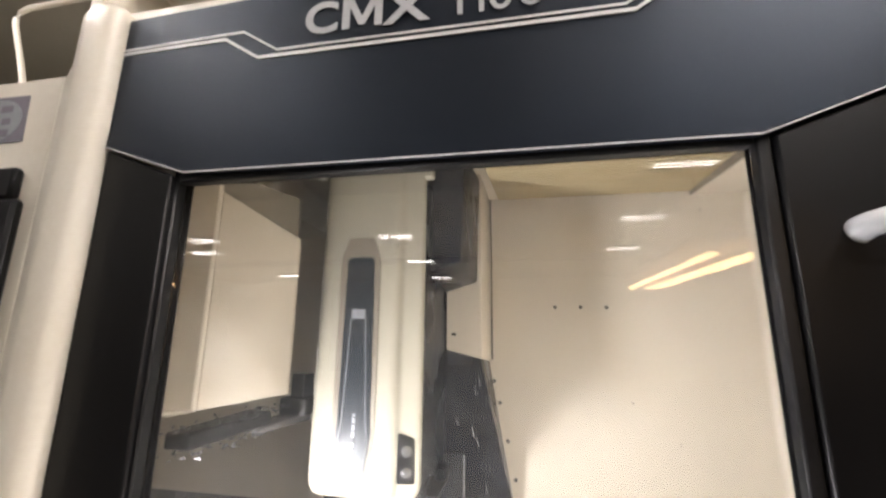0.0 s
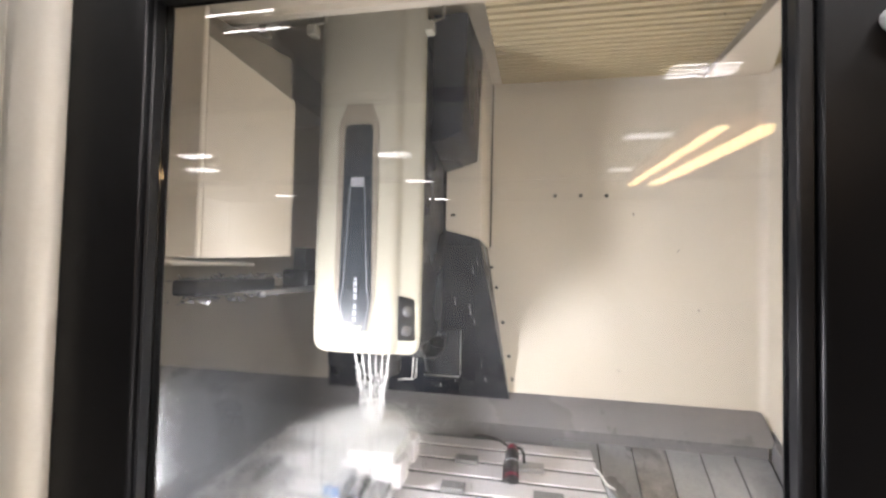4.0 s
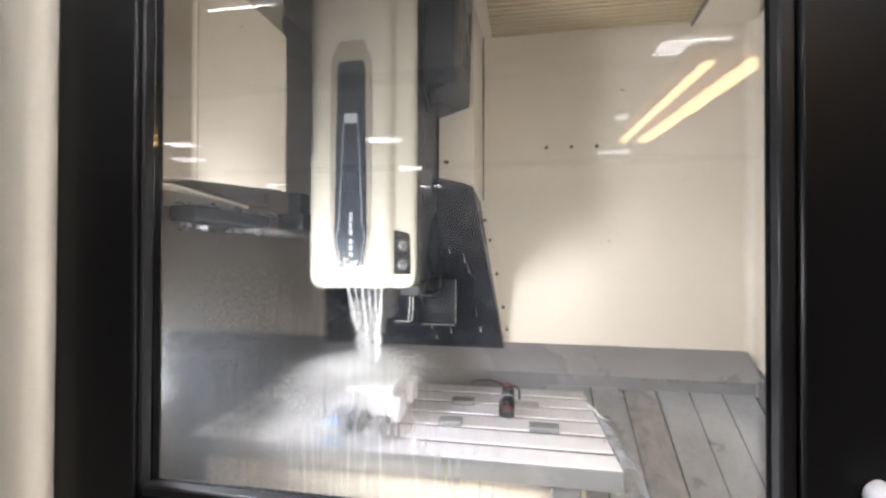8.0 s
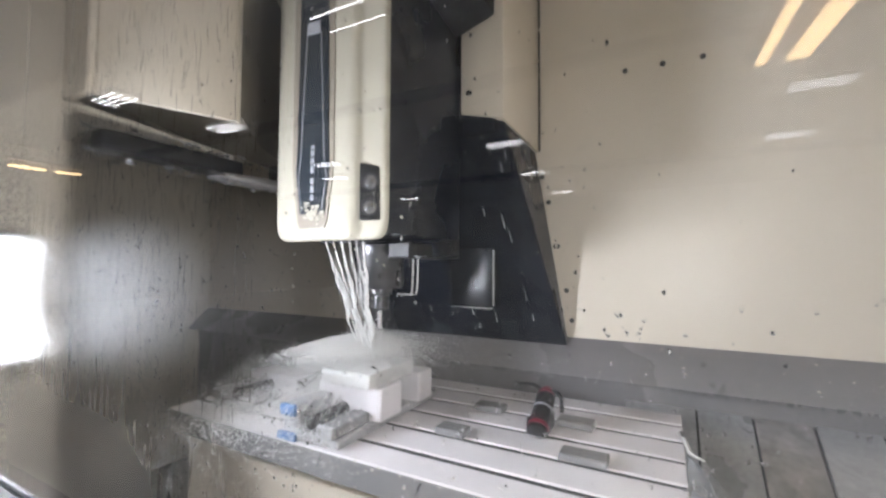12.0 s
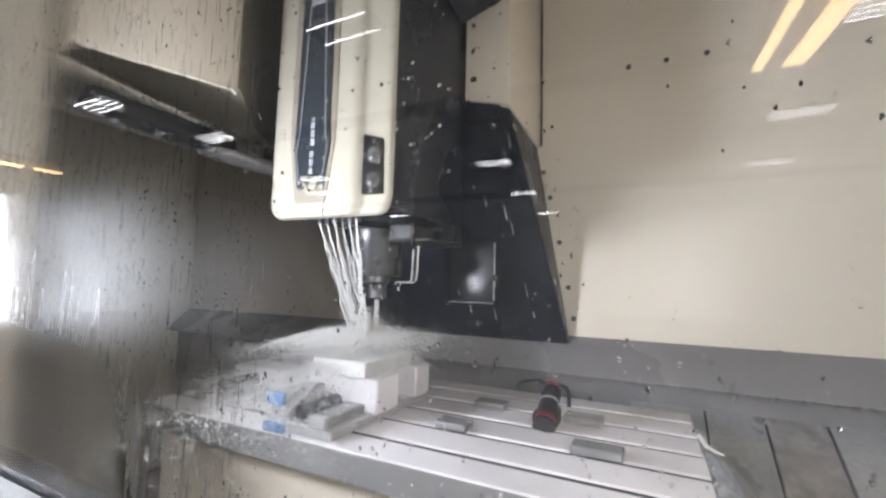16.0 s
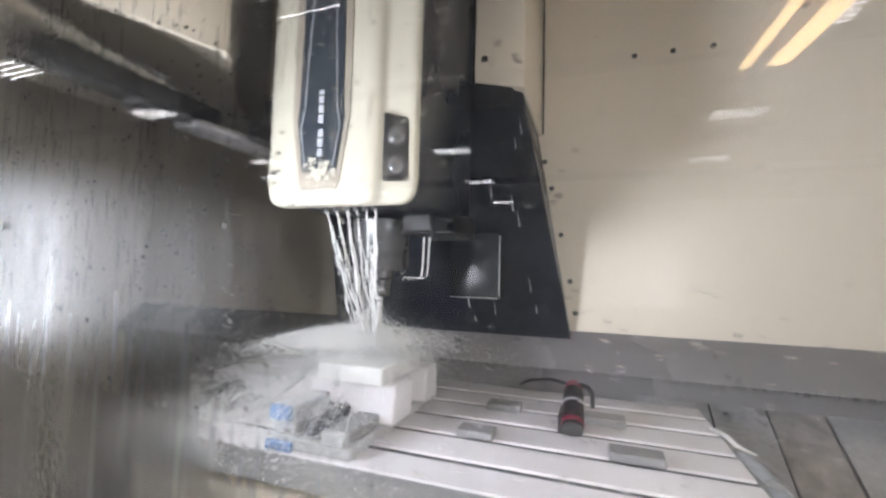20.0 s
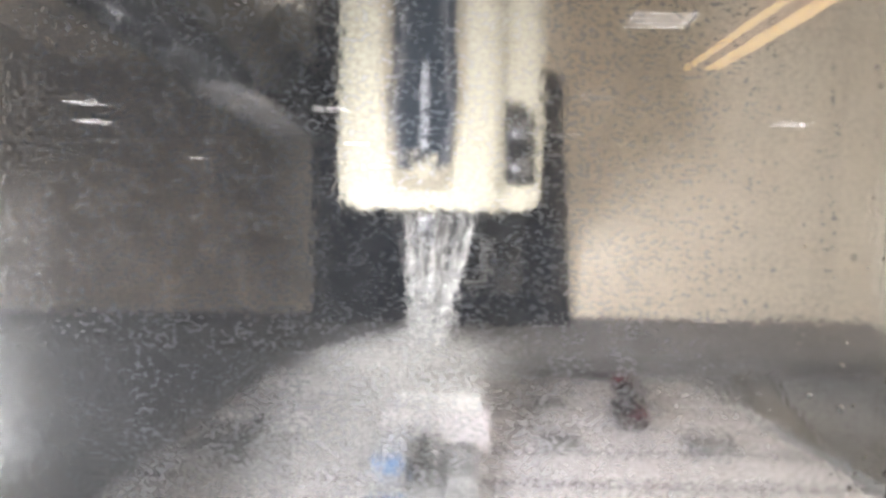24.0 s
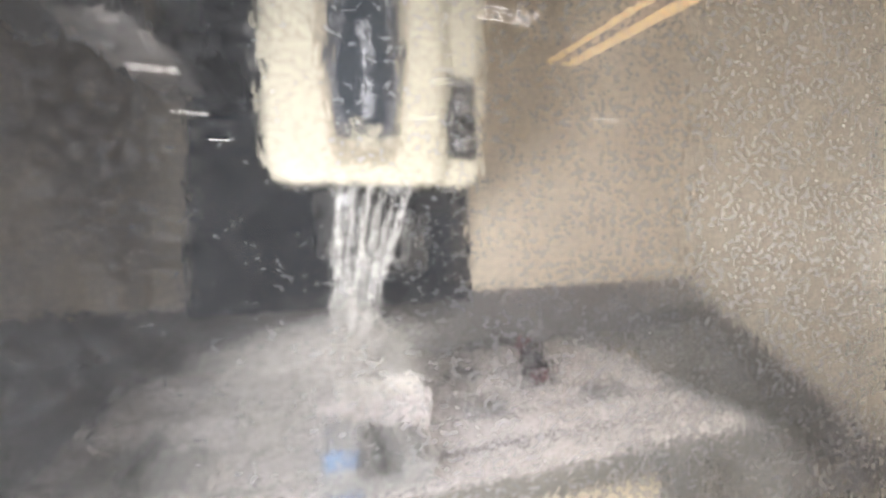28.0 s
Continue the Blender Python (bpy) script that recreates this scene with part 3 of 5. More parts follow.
for k in range(6):
    lift = 0.0015 * (k % 2)
    x0, x1 = xs[k] + 0.0025, xs[k + 1] - 0.0025
    bm = B()
    hexa(bm, [on_slope(x0, 0.38, -0.004), on_slope(x1, 0.38, -0.004), on_slope(x1, 1.091, -0.004), on_slope(x0, 1.091, -0.004),
              on_slope(x0, 0.38, lift), on_slope(x1, 0.38, lift), on_slope(x1, 1.091, lift), on_slope(x0, 1.091, lift)], 0.001)
    part("slide_plate", bm, WORN if k == 2 else PLATE, cov, "worn rust-tinted plate" if k == 2 else "")
    # black strip under each plate gap, put in as its shadow line
    bm = B()
    hexa(bm, [on_slope(xs[k + 1] - 0.006, 0.38, -0.01), on_slope(xs[k + 1] + 0.006, 0.38, -0.01), on_slope(xs[k + 1] + 0.006, 1.091, -0.01), on_slope(xs[k + 1] - 0.006, 1.091, -0.01),
              on_slope(xs[k + 1] - 0.006, 0.38, -0.0042), on_slope(xs[k + 1] + 0.006, 0.38, -0.0042), on_slope(xs[k + 1] + 0.006, 1.091, -0.0042), on_slope(xs[k + 1] - 0.006, 1.091, -0.0042)])
    part("gap_strip", bm, RUBBER, cov, "black strip drawn for the shadow in the plate gap")
bm = B()
box(bm, 0.15, 0.60, 0.6, 0.62, 0.301, 0.488)
part("support", bm, IRON, cov)

# ---------------------------------------------------------------- vise and workpiece
def build_vise(label, blue, dx, dy, tall):
    """A machine vise at its place on the table, shifted by dx and dy."""
    vise = thing("machine_vise", label, "vise", (-0.47 + dx, 0.6 + dy, TZ), "machine vises")
    bm = B()
    box(bm, -0.556, -0.400, 0.468, 0.86, TZ + 0.0005, TZ + 0.022, 0.004)
    part("base", bm, PLATE, vise)
    if blue:
        bm = B()
        box(bm, -0.556, -0.505, 0.4565, 0.4655, TZ + 0.001, TZ + 0.018, 0.002)
        part("base_end", bm, BLUE, vise, "blue painted base end")
    for x0, x1 in ((-0.553, -0.508), (-0.450, -0.405)):
        bm = B()
        top = (0.072 if x0 < -0.5 else 0.044) * tall
        box(bm, x0, x1, 0.470, 0.575, TZ + 0.0222, TZ + top, 0.004)
        rail = part("rail", bm, PLATE if x0 < -0.5 else IRON, vise)
        bm = B()
        box(bm, x0 + 0.001, x1 - 0.001, 0.4585, 0.4695, TZ + max(0.0222, top - 0.022), TZ + top + 0.002, 0.003)
        part("rail_end", bm, BLUE if blue and x0 < -0.5 else PLATE, rail, "blue painted rail end" if blue and x0 < -0.5 else "")
    for y0, y1 in ((0.577, 0.66), (0.735, 0.80)):
        bm = B()
        box(bm, -0.56, -0.38, y0, y1, TZ + 0.0222, TZ + 0.094 * (tall if tall == 1 else 0.72), 0.004)
        part("jaw", bm, STEEL, vise)
    bm = B()
    tube(bm, [(-0.479, 0.475, TZ + 0.04), (-0.479, 0.577, TZ + 0.04)], 0.014, 12)
    part("screw", bm, RUBBER, vise)
    bm = B()
    box(bm, -0.5075, -0.4505, 0.472, 0.576, TZ + 0.0222, TZ + 0.026)
    part("trough", bm, IRON, vise, "dark hollow between the rails")
    rg = random.Random(12)
    bm = B()
    for i in range(260):
        x, y = rg.gauss(-0.475, 0.022), rg.uniform(0.475, 0.57)
        z, q = TZ + 0.03 + rg.uniform(0, 0.045) * (1 - min(1, abs(x + 0.475) / 0.04)), rg.uniform(0.002, 0.006)
        vs = [bm.verts.new((x + rg.uniform(-q, q), y + rg.uniform(-q, q), z + rg.uniform(-q, q) * 0.6)) for _ in range(4)]
        for f in ((0, 1, 2), (0, 2, 3), (0, 3, 1), (1, 3, 2)):
            bm.faces.new([vs[k] for k in f])
    ob = part("chip_nest", bm, CHIPS, vise, "nest of wet metal chips", smooth=0)
    ob["kind"] = "stuff"
    for child in list(vise.children):
        child.matrix_parent_inverse = Matrix.Translation((-0.47, 0.6, TZ)).inverted()
    return vise


build_vise("blue and steel machine vise bolted to the table", True, 0.0, 0.0, 1.0)
build_vise("wet steel machine vise half hidden in coolant mist", False, -0.30, 0.05, 0.66)
bm = B()
box(bm, -0.530, -0.395, 0.556, 0.735, TZ + 0.0945, TZ + 0.128, 0.003)
tagged(new("workpiece", mesh_of("workpiece", bm, ALU)), "bright aluminium block clamped in the vise", "workpiece")

# ---------------------------------------------------------------- tool probe
probe = thing("tool_probe", "leaning black tool probe with red cap and red foot ring", "probe", (-0.078, 0.76, TZ))
PA, PB = Vector((-0.078, 0.712, TZ + 0.020)), Vector((-0.080, 0.803, TZ + 0.074))


def probe_ring(name, u0, u1, r0, r1, material, label=""):
    """A round length of the leaning probe between two shares of its axis."""
    bm = B()
    a, b = PA.lerp(PB, u0), PA.lerp(PB, u1)
    e = (b - a) * 0.06
    tube(bm, [a, a + e, b - e, b], [r0 * 0.92, r0, r1, r1 * 0.92], 20)
    part(name, bm, material, probe, label)


probe_ring("foot", -0.04, 0.03, 0.0195, 0.0205, RUBBER)
probe_ring("foot_ring", 0.031, 0.11, 0.0213, 0.0213, RED, "dark red foot ring")
probe_ring("lower_body", 0.111, 0.50, 0.0205, 0.0205, RUBBER)
probe_ring("middle_ring", 0.501, 0.53, 0.0212, 0.0212, GREYPRINT, "thin grey ring")
probe_ring("upper_body", 0.531, 0.86, 0.0205, 0.0205, RUBBER)
probe_ring("cap", 0.861, 1.06, 0.0200, 0.013, RED, "dark red cap")
bm = B()
box(bm, -0.106, -0.062, 0.722, 0.80, TZ + 0.0005, TZ + 0.036, 0.004)
part("bracket", bm, RUBBER, probe)
bm = B()
tube(bm, [(-0.095, 0.81, TZ + 0.075), (-0.13, 0.87, TZ + 0.068), (-0.19, 0.96, TZ + 0.04), (-0.22, 1.018, TZ + 0.012)], 0.004, 6)
part("cable", bm, RUBBER, probe)
bm = B()
tube(bm, [(-0.070, 0.795, TZ + 0.080), (-0.052, 0.79, TZ + 0.078), (-0.044, 0.785, TZ + 0.066), (-0.043, 0.78, TZ + 0.040)], 0.0045, 8)
part("side_hose", bm, RUBBER, probe)

# ---------------------------------------------------------------- tool changer on the left
chg = thing("tool_changer", "beige tool changer cover with a dark chip-littered arm under it", "tool changer", (-0.8, 0.5, 1.5))
bm = B()
hexa(bm, [(-0.702, 0.1865, 1.503), (-0.632, 0.400, 1.512), (-0.640, 0.403, 1.512), (-0.712, 0.1865, 1.503),
          (-0.702, 0.1865, 1.965), (-0.632, 0.400, 1.905), (-0.640, 0.403, 1.905), (-0.712, 0.1865, 1.965)], 0.002)
part("cover", bm, BEIGE, chg)
bm = B()
hexa(bm, [(-0.632, 0.401, 1.512), (-0.640, 0.418, 1.512), (-0.662, 0.428, 1.512), (-0.641, 0.404, 1.512),
          (-0.632, 0.401, 1.905), (-0.640, 0.418, 1.902), (-0.662, 0.428, 1.90), (-0.641, 0.404, 1.905)], 0.004, 2)
part("cover_edge", bm, BEIGE, chg, "rounded far edge of the cover")
bm = B()
box(bm, -0.792, -0.7025, 0.172, 0.186, 1.503, 2.035, 0.003)
part("front_strip", bm, BEIGE, chg, "narrow beige front face of the cover")
# solid block behind the cover; its taupe stands in for the shade inside
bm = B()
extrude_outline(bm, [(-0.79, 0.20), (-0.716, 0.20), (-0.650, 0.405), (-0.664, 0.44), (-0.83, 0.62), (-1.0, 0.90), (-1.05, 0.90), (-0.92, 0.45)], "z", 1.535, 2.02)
part("shade_block", bm, TAUPE, chg, "taupe block behind the cover, coloured as the shade inside it")
bm = B()
extrude_outline(bm, [(-1.02, 0.19), (-0.772, 0.188), (-0.824, 0.50), (-1.02, 0.53)], "z", 1.486, 1.497, 0.002)
part("flange", bm, BEIGE, chg)
bm = B()
tube(bm, [(-0.80, 0.180, 1.497), (-0.775, 0.184, 1.496), (-0.768, 0.20, 1.494), (-0.772, 0.23, 1.492), (-0.795, 0.36, 1.490), (-0.818, 0.49, 1.488), (-0.826, 0.53, 1.487)], 0.006, 10)
part("rim", bm, POST, chg, "rounded pale rim of the opening")
bm = B()
hexa(bm, [(-0.722, 0.205, 1.421), (-0.728, 0.495, 1.421), (-0.805, 0.49, 1.421), (-0.785, 0.20, 1.421),
          (-0.722, 0.205, 1.456), (-0.728, 0.495, 1.456), (-0.805, 0.49, 1.456), (-0.785, 0.20, 1.456)], 0.009, 3)
part("arm", bm, RUBBER, chg)
bm = B()
hexa(bm, [(-0.722, 0.44, 1.410), (-0.70, 0.66, 1.405), (-0.775, 0.66, 1.405), (-0.79, 0.44, 1.410),
          (-0.722, 0.44, 1.4205), (-0.70, 0.66, 1.428), (-0.775, 0.66, 1.428), (-0.79, 0.44, 1.4205)], 0.003)
part("chip_tray", bm, WORN, chg, "grey metal tray littered with chips")
bm = B()
hexa(bm, [(-0.690, 0.60, 1.424), (-0.665, 0.80, 1.426), (-0.760, 0.81, 1.426), (-0.775, 0.60, 1.424),
          (-0.690, 0.60, 1.474), (-0.665, 0.80, 1.479), (-0.760, 0.81, 1.479), (-0.775, 0.60, 1.474)], 0.008, 2)
part("gripper_block", bm, RUBBER, chg)
bm = B()
box(bm, -0.75, -0.71, 0.62, 0.68, 1.474, 1.54)
part("arm_mount", bm, DARKBOX, chg)
bm = B()
hexa(bm, [(-0.79, 0.19, 2.00), (-0.87, 0.80, 2.03), (-0.90, 0.80, 2.03), (-0.82, 0.19, 2.00),
          (-0.79, 0.19, 2.235), (-0.87, 0.80, 2.235), (-0.90, 0.80, 2.235), (-0.82, 0.19, 2.235)], 0.004)
part("upper_cover", bm, BEIGE, chg)

# ---------------------------------------------------------------- the door and the front of the machine
WX0, WX1, WZ0, WZ1 = -0.62, 0.258, 0.992, 1.914
door = thing("door", "black sliding machine door with a large window", "door", (-0.18, -0.015, 0.62))
bm = B()
hexa(bm, [(-0.775, -0.030, 0.60), (WX0 - 0.012, -0.030, 0.60), (WX0 - 0.012, 0.010, 0.60), (-0.775, 0.010, 0.60),
          (-0.775, -0.030, 1.972), (WX0 - 0.012, -0.030, 1.915), (WX0 - 0.012, 0.010, 1.915), (-0.775, 0.010, 1.972)], 0.003)
part("left_stile", bm, BLACK, door)
bm = B()
hexa(bm, [(WX1 + 0.012, -0.030, 0.60), (0.78, -0.030, 0.60), (0.78, 0.010, 0.60), (WX1 + 0.012, 0.010, 0.60),
          (WX1 + 0.012, -0.030, 1.912), (0.78, -0.030, 2.095), (0.78, 0.010, 2.095), (WX1 + 0.012, 0.010, 1.912)], 0.003)
part("right_stile", bm, BLACK, door)
bm = B()
box(bm, WX0 - 0.010, WX1 + 0.010, -0.030, 0.010, 0.60, WZ0 - 0.012, 0.003)
part("bottom_rail", bm, BLACK, door)
bm = B()
for q in ((WX0 - 0.011, WX0 - 0.005, WZ0 - 0.011, WZ1 + 0.006), (WX1 - 0.008, WX1 + 0.011, WZ0 - 0.011, WZ1 + 0.006)):
    box(bm, q[0], q[1], -0.022, -0.001, q[2], q[3], 0.003)
for z0, z1 in ((WZ0 - 0.011, WZ0 + 0.006), (WZ1 - 0.010, WZ1 + 0.006)):
    box(bm, WX0 - 0.0048, WX1 - 0.0082, -0.022, -0.001, z0, z1, 0.003)
part("seal", bm, RUBBER, door, "black rubber window seal")
bm = B()
for q in ((WX0 - 0.045, WX0 + 0.0005, WZ0 - 0.04, WZ1 + 0.05), (WX1 - 0.0075, WX1 + 0.045, WZ0 - 0.04, WZ1 + 0.05)):
    box(bm, q[0], q[1], 0.0105, 0.0125, q[2], q[3])
for z0, z1 in ((WZ0 - 0.04, WZ0 + 0.003), (WZ1 - 0.006, WZ1 + 0.05)):
    box(bm, WX0 + 0.0006, WX1 - 0.0076, 0.0105, 0.0125, z0, z1)
part("pane_holder", bm, RUBBER, door, "black strips that hold the pane")
bm = B()
box(bm, WX0 - 0.008, WX1 + 0.008, 0.0, 0.008, WZ0 - 0.008, WZ1 + 0.004)
pane = part("pane", bm, GLASS, door, "clear safety glass pane", smooth=0)
pane.visible_shadow = False
bm = B()
tube(bm, [(0.340, -0.029, 1.782), (0.342, -0.046, 1.785), (0.352, -0.058, 1.788), (0.375, -0.064, 1.790), (0.405, -0.064, 1.788), (0.438, -0.064, 1.775), (0.452, -0.064, 1.745),
          (0.455, -0.064, 1.70), (0.455, -0.064, 1.16), (0.450, -0.064, 1.115), (0.435, -0.064, 1.088), (0.400, -0.064, 1.078), (0.360, -0.060, 1.080), (0.345, -0.046, 1.084), (0.342, -0.029, 1.086)],
     [0.016, 0.0145, 0.014, 0.014, 0.014, 0.014, 0.014, 0.014, 0.014, 0.014, 0.014, 0.014, 0.014, 0.0145, 0.016], 14)
part("handle", bm, PALE, door, "grey tubular door handle")

hd = thing("header_panel", "slate grey foil-covered header panel with a pale model mark", "machine panel", (-0.18, -0.02, 1.93))
bm = B()
extrude_outline(bm, [(-0.775, 1.975), (-0.606, 1.916), (0.254, 1.912), (0.78, 2.098), (0.90, 2.14), (0.90, 2.29), (-0.775, 2.236)], "y", -0.034, 0.0, 0.003)
part("panel", bm, SLATE, hd)
bm = B()
def stripe(bm, pts, w, y):
    for (x0, z0), (x1, z1) in zip(pts, pts[1:]):
        hexa(bm, [(x0, y, z0 - w), (x1, y, z1 - w), (x1, y + 0.0015, z1 - w), (x0, y + 0.0015, z0 - w),
                  (x0, y, z0 + w), (x1, y, z1 + w), (x1, y + 0.0015, z1 + w), (x0, y + 0.0015, z0 + w)])
stripe(bm, [(-0.775, 1.975), (-0.606, 1.916), (0.254, 1.912), (0.78, 2.098)], 0.0009, -0.0358)
part("edge_line", bm, WHITE, hd, "pale edge line")
bm = B()
stripe(bm, [(-0.770, 2.160), (-0.558, 2.163), (-0.490, 2.118), (0.118, 2.119), (0.18, 2.16)], 0.003, -0.0358)
part("trim_line", bm, WHITE, hd)
bm = B()
stripe(bm, [(-0.770, 2.168), (-0.523, 2.173), (-0.455, 2.129), (0.105, 2.130), (0.165, 2.17)], 0.0018, -0.0358)
part("trim_line", bm, WHITE, hd)


def lettering(name, text, size, x, z, y, material, parent, offset=0.0, wide=1.0):
    cu = bpy.data.curves.new(name, "FONT")
    cu.body, cu.size, cu.extrude, cu.offset = text, size, 0.0008, offset
    ob = bpy.data.objects.new(name, cu)
    scene.collection.objects.link(ob)
    dg = bpy.context.evaluated_depsgraph_get()
    me = bpy.data.meshes.new_from_object(ob.evaluated_get(dg))
    bpy.data.objects.remove(ob)
    me.transform(pose(x, y, z, 90, 0, 0) @ Matrix.Diagonal((wide, 1, 1, 1)))
    me.materials.clear()
    me.materials.append(material)
    o = new(name, me)
    o.parent = parent
    o.matrix_parent_inverse = Matrix.Translation(parent.location).inverted()
    return o


for ch, x, off, wide in (("C", -0.407, 0.0020, 1.06), ("X", -0.262, 0.0020, 1.18), ("1", -0.160, 0.0, 1.0), ("1", -0.126, 0.0, 1.0), ("0", -0.096, 0.0, 1.0), ("0", -0.050, 0.0, 1.0)):
    lettering("letter", ch, 0.083, x, 2.150, -0.0358, PALE, hd, off, wide)

bm = B()
extrude_outline(bm, [(-0.338 + 0.070 * u, 2.1505 + 0.0575 * v) for u, v in ((0, 0), (0, 1), (0.26, 1), (0.5, 0.36), (0.74, 1), (1, 1), (1, 0), (0.81, 0), (0.81, 0.70), (0.58, 0.08), (0.42, 0.08), (0.19, 0.70), (0.19, 0))],
                "y", -0.0362, -0.0352)
part("letter", bm, PALE, hd)

post = thing("front_post", "rounded ivory painted front post of the machine", "machine post", (-0.87, -0.05, 0))
bm = B()
prof = [(-0.7765, 0.03), (-0.7765, -0.030), (-0.772, -0.044), (-0.776, -0.058), (-0.79, -0.066), (-0.83, -0.066), (-0.85, -0.060), (-0.868, -0.046), (-0.885, -0.036), (-0.905, -0.0305), (-0.905, 0.03)]
rings = []
for z, left, k in ((0.0, -0.905, 1.0), (2.125, -0.905, 1.0), (2.15, -0.897, 1.0), (2.20, -0.868, 1.0), (2.228, -0.851, 1.0), (2.242, -0.842, 0.97), (2.250, -0.834, 0.90), (2.253, -0.826, 0.80)):
    rings.append([bm.verts.new((-0.80 + (max(x, left) + 0.80) * k, -0.018 + (y + 0.018) * k, z - 0.10 * (x + 0.777) * (z > 2.2))) for x, y in prof])
for a, b in zip(rings, rings[1:]):
    for i in range(len(prof)):
        j = (i + 1) % len(prof)
        bm.faces.new((a[i], a[j], b[j], b[i]))
bm.faces.new(rings[0][::-1])
bm.faces.new(rings[-1])
part("body", bm, POST, post, smooth=50)
fp = thing("side_cabinet", "ivory painted cabinet front with a grey sticker and black window frame", "cabinet", (-1.4, 0, 0))
bm = B()
box(bm, -1.95, -0.9055, -0.03, 0.0, 0.0, 2.137, 0.004)
part("sheet", bm, POST, fp)
bm = B()
for q in ((-1.6, -0.945, 1.885, 1.945), (-1.6, -0.945, 0.75, 0.80)):
    box(bm, q[0], q[1], -0.05, -0.0302, q[2], q[3], 0.006)
box(bm, -1.0, -0.93, -0.05, -0.0302, 0.8002, 1.8848, 0.006)
box(bm, -1.6, -1.53, -0.05, -0.0302, 0.8002, 1.8848, 0.006)
part("window_frame", bm, BLACK, fp, "black frame round a dark window")
bm = B()
box(bm, -1.5302, -0.9998, -0.034, -0.0302, 0.80, 1.885)
part("window_pane", bm, NAVY, fp, "dark glossy pane")
bm = B()
extrude_outline(bm, [(-1.09, 2.003), (-0.974, 2.005), (-0.980, 2.101), (-1.09, 2.103)], "y", -0.0315, -0.0302)
sticker = part("sticker", bm, TAUPEGREY, fp, "grey sticker with pale marks")
bm = B()
arc = [(-1.045 + 0.058 * math.cos(v * math.pi / 12), 2.052 + 0.044 * math.sin(v * math.pi / 12)) for v in range(-6, 7)]
extrude_outline(bm, [(-1.089, 2.008)] + arc + [(-1.089, 2.096)], "y", -0.0325, -0.0318)
part("pale_field", bm, GREYPRINT, sticker, "pale rounded field on the sticker")
for k, (w, h) in enumerate(((0.020, 0.016), (0.013, 0.013), (0.018, 0.014))):
    bm = B()
    box(bm, -1.012 - w * 1.6, -1.012, -0.0333, -0.0327, 2.016 + 0.026 * k, 2.016 + 0.026 * k + h)
    part("bar", bm, TAUPEGREY, sticker)
# outer shell that closes the machine
for nm, q in (("shell_left", (-1.95, -1.91, 0.001, 1.9, 0, 2.135)), ("shell_back", (-0.90, 1.2, 1.86, 1.9, 0, 2.4)), ("shell_back_low", (-1.95, -0.9005, 1.86, 1.9, 0, 2.12)), ("shell_roof_low", (-1.909, -0.9005, 0.002, 1.859, 2.10, 2.12)), ("shell_step", (-0.93, -0.9005, 0.002, 1.2, 2.1205, 2.459)), ("shell_right", (1.16, 1.2, 0.001, 1.86, 0, 2.4)),
              ("shell_roof", (-0.93, 0.90, 0.02, 1.2, 2.46, 2.48)), ("shell_front_right", (0.7805, 1.2, -0.03, 0.0, 0, 2.3)), ("shell_front_low", (-0.775, 0.78, -0.028, 0.009, 0, 0.598))):
    bm = B()
    box(bm, *q)
    structure(nm, bm, POST, "ivory painted outer sheet of the machine")


# ---------------------------------------------------------------- work lamps
for nm, q, f in (("work_lamp", (-0.792, -0.769, 0.050, 0.124, 1.045, 1.265), (-0.7688, -0.7675, 0.055, 0.118, 1.058, 1.252)),
                 ("work_lamp", (0.3025, 0.3080, 0.042, 0.070, 1.06, 1.26), (0.3012, 0.3023, 0.052, 0.060, 1.07, 1.25))):
    t = thing(nm, "slim white work lamp fixed beside the door opening", "lamp", (q[0], q[2], q[4]), "work lamps")
    bm = B()
    box(bm, *q, 0.002)
    part("housing", bm, LENS, t)
    bm = B()
    box(bm, *f)
    part("diffuser", bm, LEDS, t, "glowing white diffuser")
    if q[0] < 0:
        bm = B()
        box(bm, -0.768, -0.676, 0.0505, 0.056, 1.047, 1.056, 0.001)
        part("bracket", bm, LENS, t)

# wiper brackets under the roof
for x, y, z in ((-0.59, 0.40, 2.088), (-0.285, 0.40, 2.072), (-0.725, 0.40, 2.10)):
    t = thing("roof_bracket", "small ivory bracket under the roof edge", "bracket", (x, y, z), "roof brackets")
    bm = B()
    box(bm, x - 0.012, x + 0.012, y - 0.01, y + 0.02, z - 0.016, z + 0.01, 0.003)
    part("block", bm, IVORY, t)
    bm = B()
    tube(bm, [(x + 0.008, y, z + 0.01), (x + 0.03, y + 0.01, z + 0.022), (x + 0.035, y + 0.01, 2.3)], 0.004, 6)
    part("stem", bm, IVORY, t)
bm = B()
extrude_outline(bm, [(-0.45, 2.118), (-0.16, 2.105), (-0.16, 2.135), (-0.33, 2.135)], "y", 0.36, 0.372)
tagged(new("roof_flap", mesh_of("roof_flap", bm, IVORY)), "thin ivory sheet flap hanging under the roof", "flap")

# metal chips on the tool changer arm
rng = random.Random(5)
bm = B()
for i in range(420):
    y = rng.uniform(0.18, 0.78)
    x = -0.715 + 0.05 * max(0, y - 0.5) - rng.uniform(-0.008, 0.08)
    z = 1.452 + rng.uniform(0, 0.012) if rng.random() < 0.5 else 1.414 + rng.uniform(-0.012, 0.004)
    s = rng.uniform(0.003, 0.011)
    vs = [bm.verts.new((x + rng.uniform(-s, s), y + rng.uniform(-s, s), z + rng.uniform(-s, s) * 0.6)) for _ in range(4)]
    for f in ((0, 1, 2), (0, 2, 3), (0, 3, 1), (1, 3, 2)):
        bm.faces.new([vs[k] for k in f])
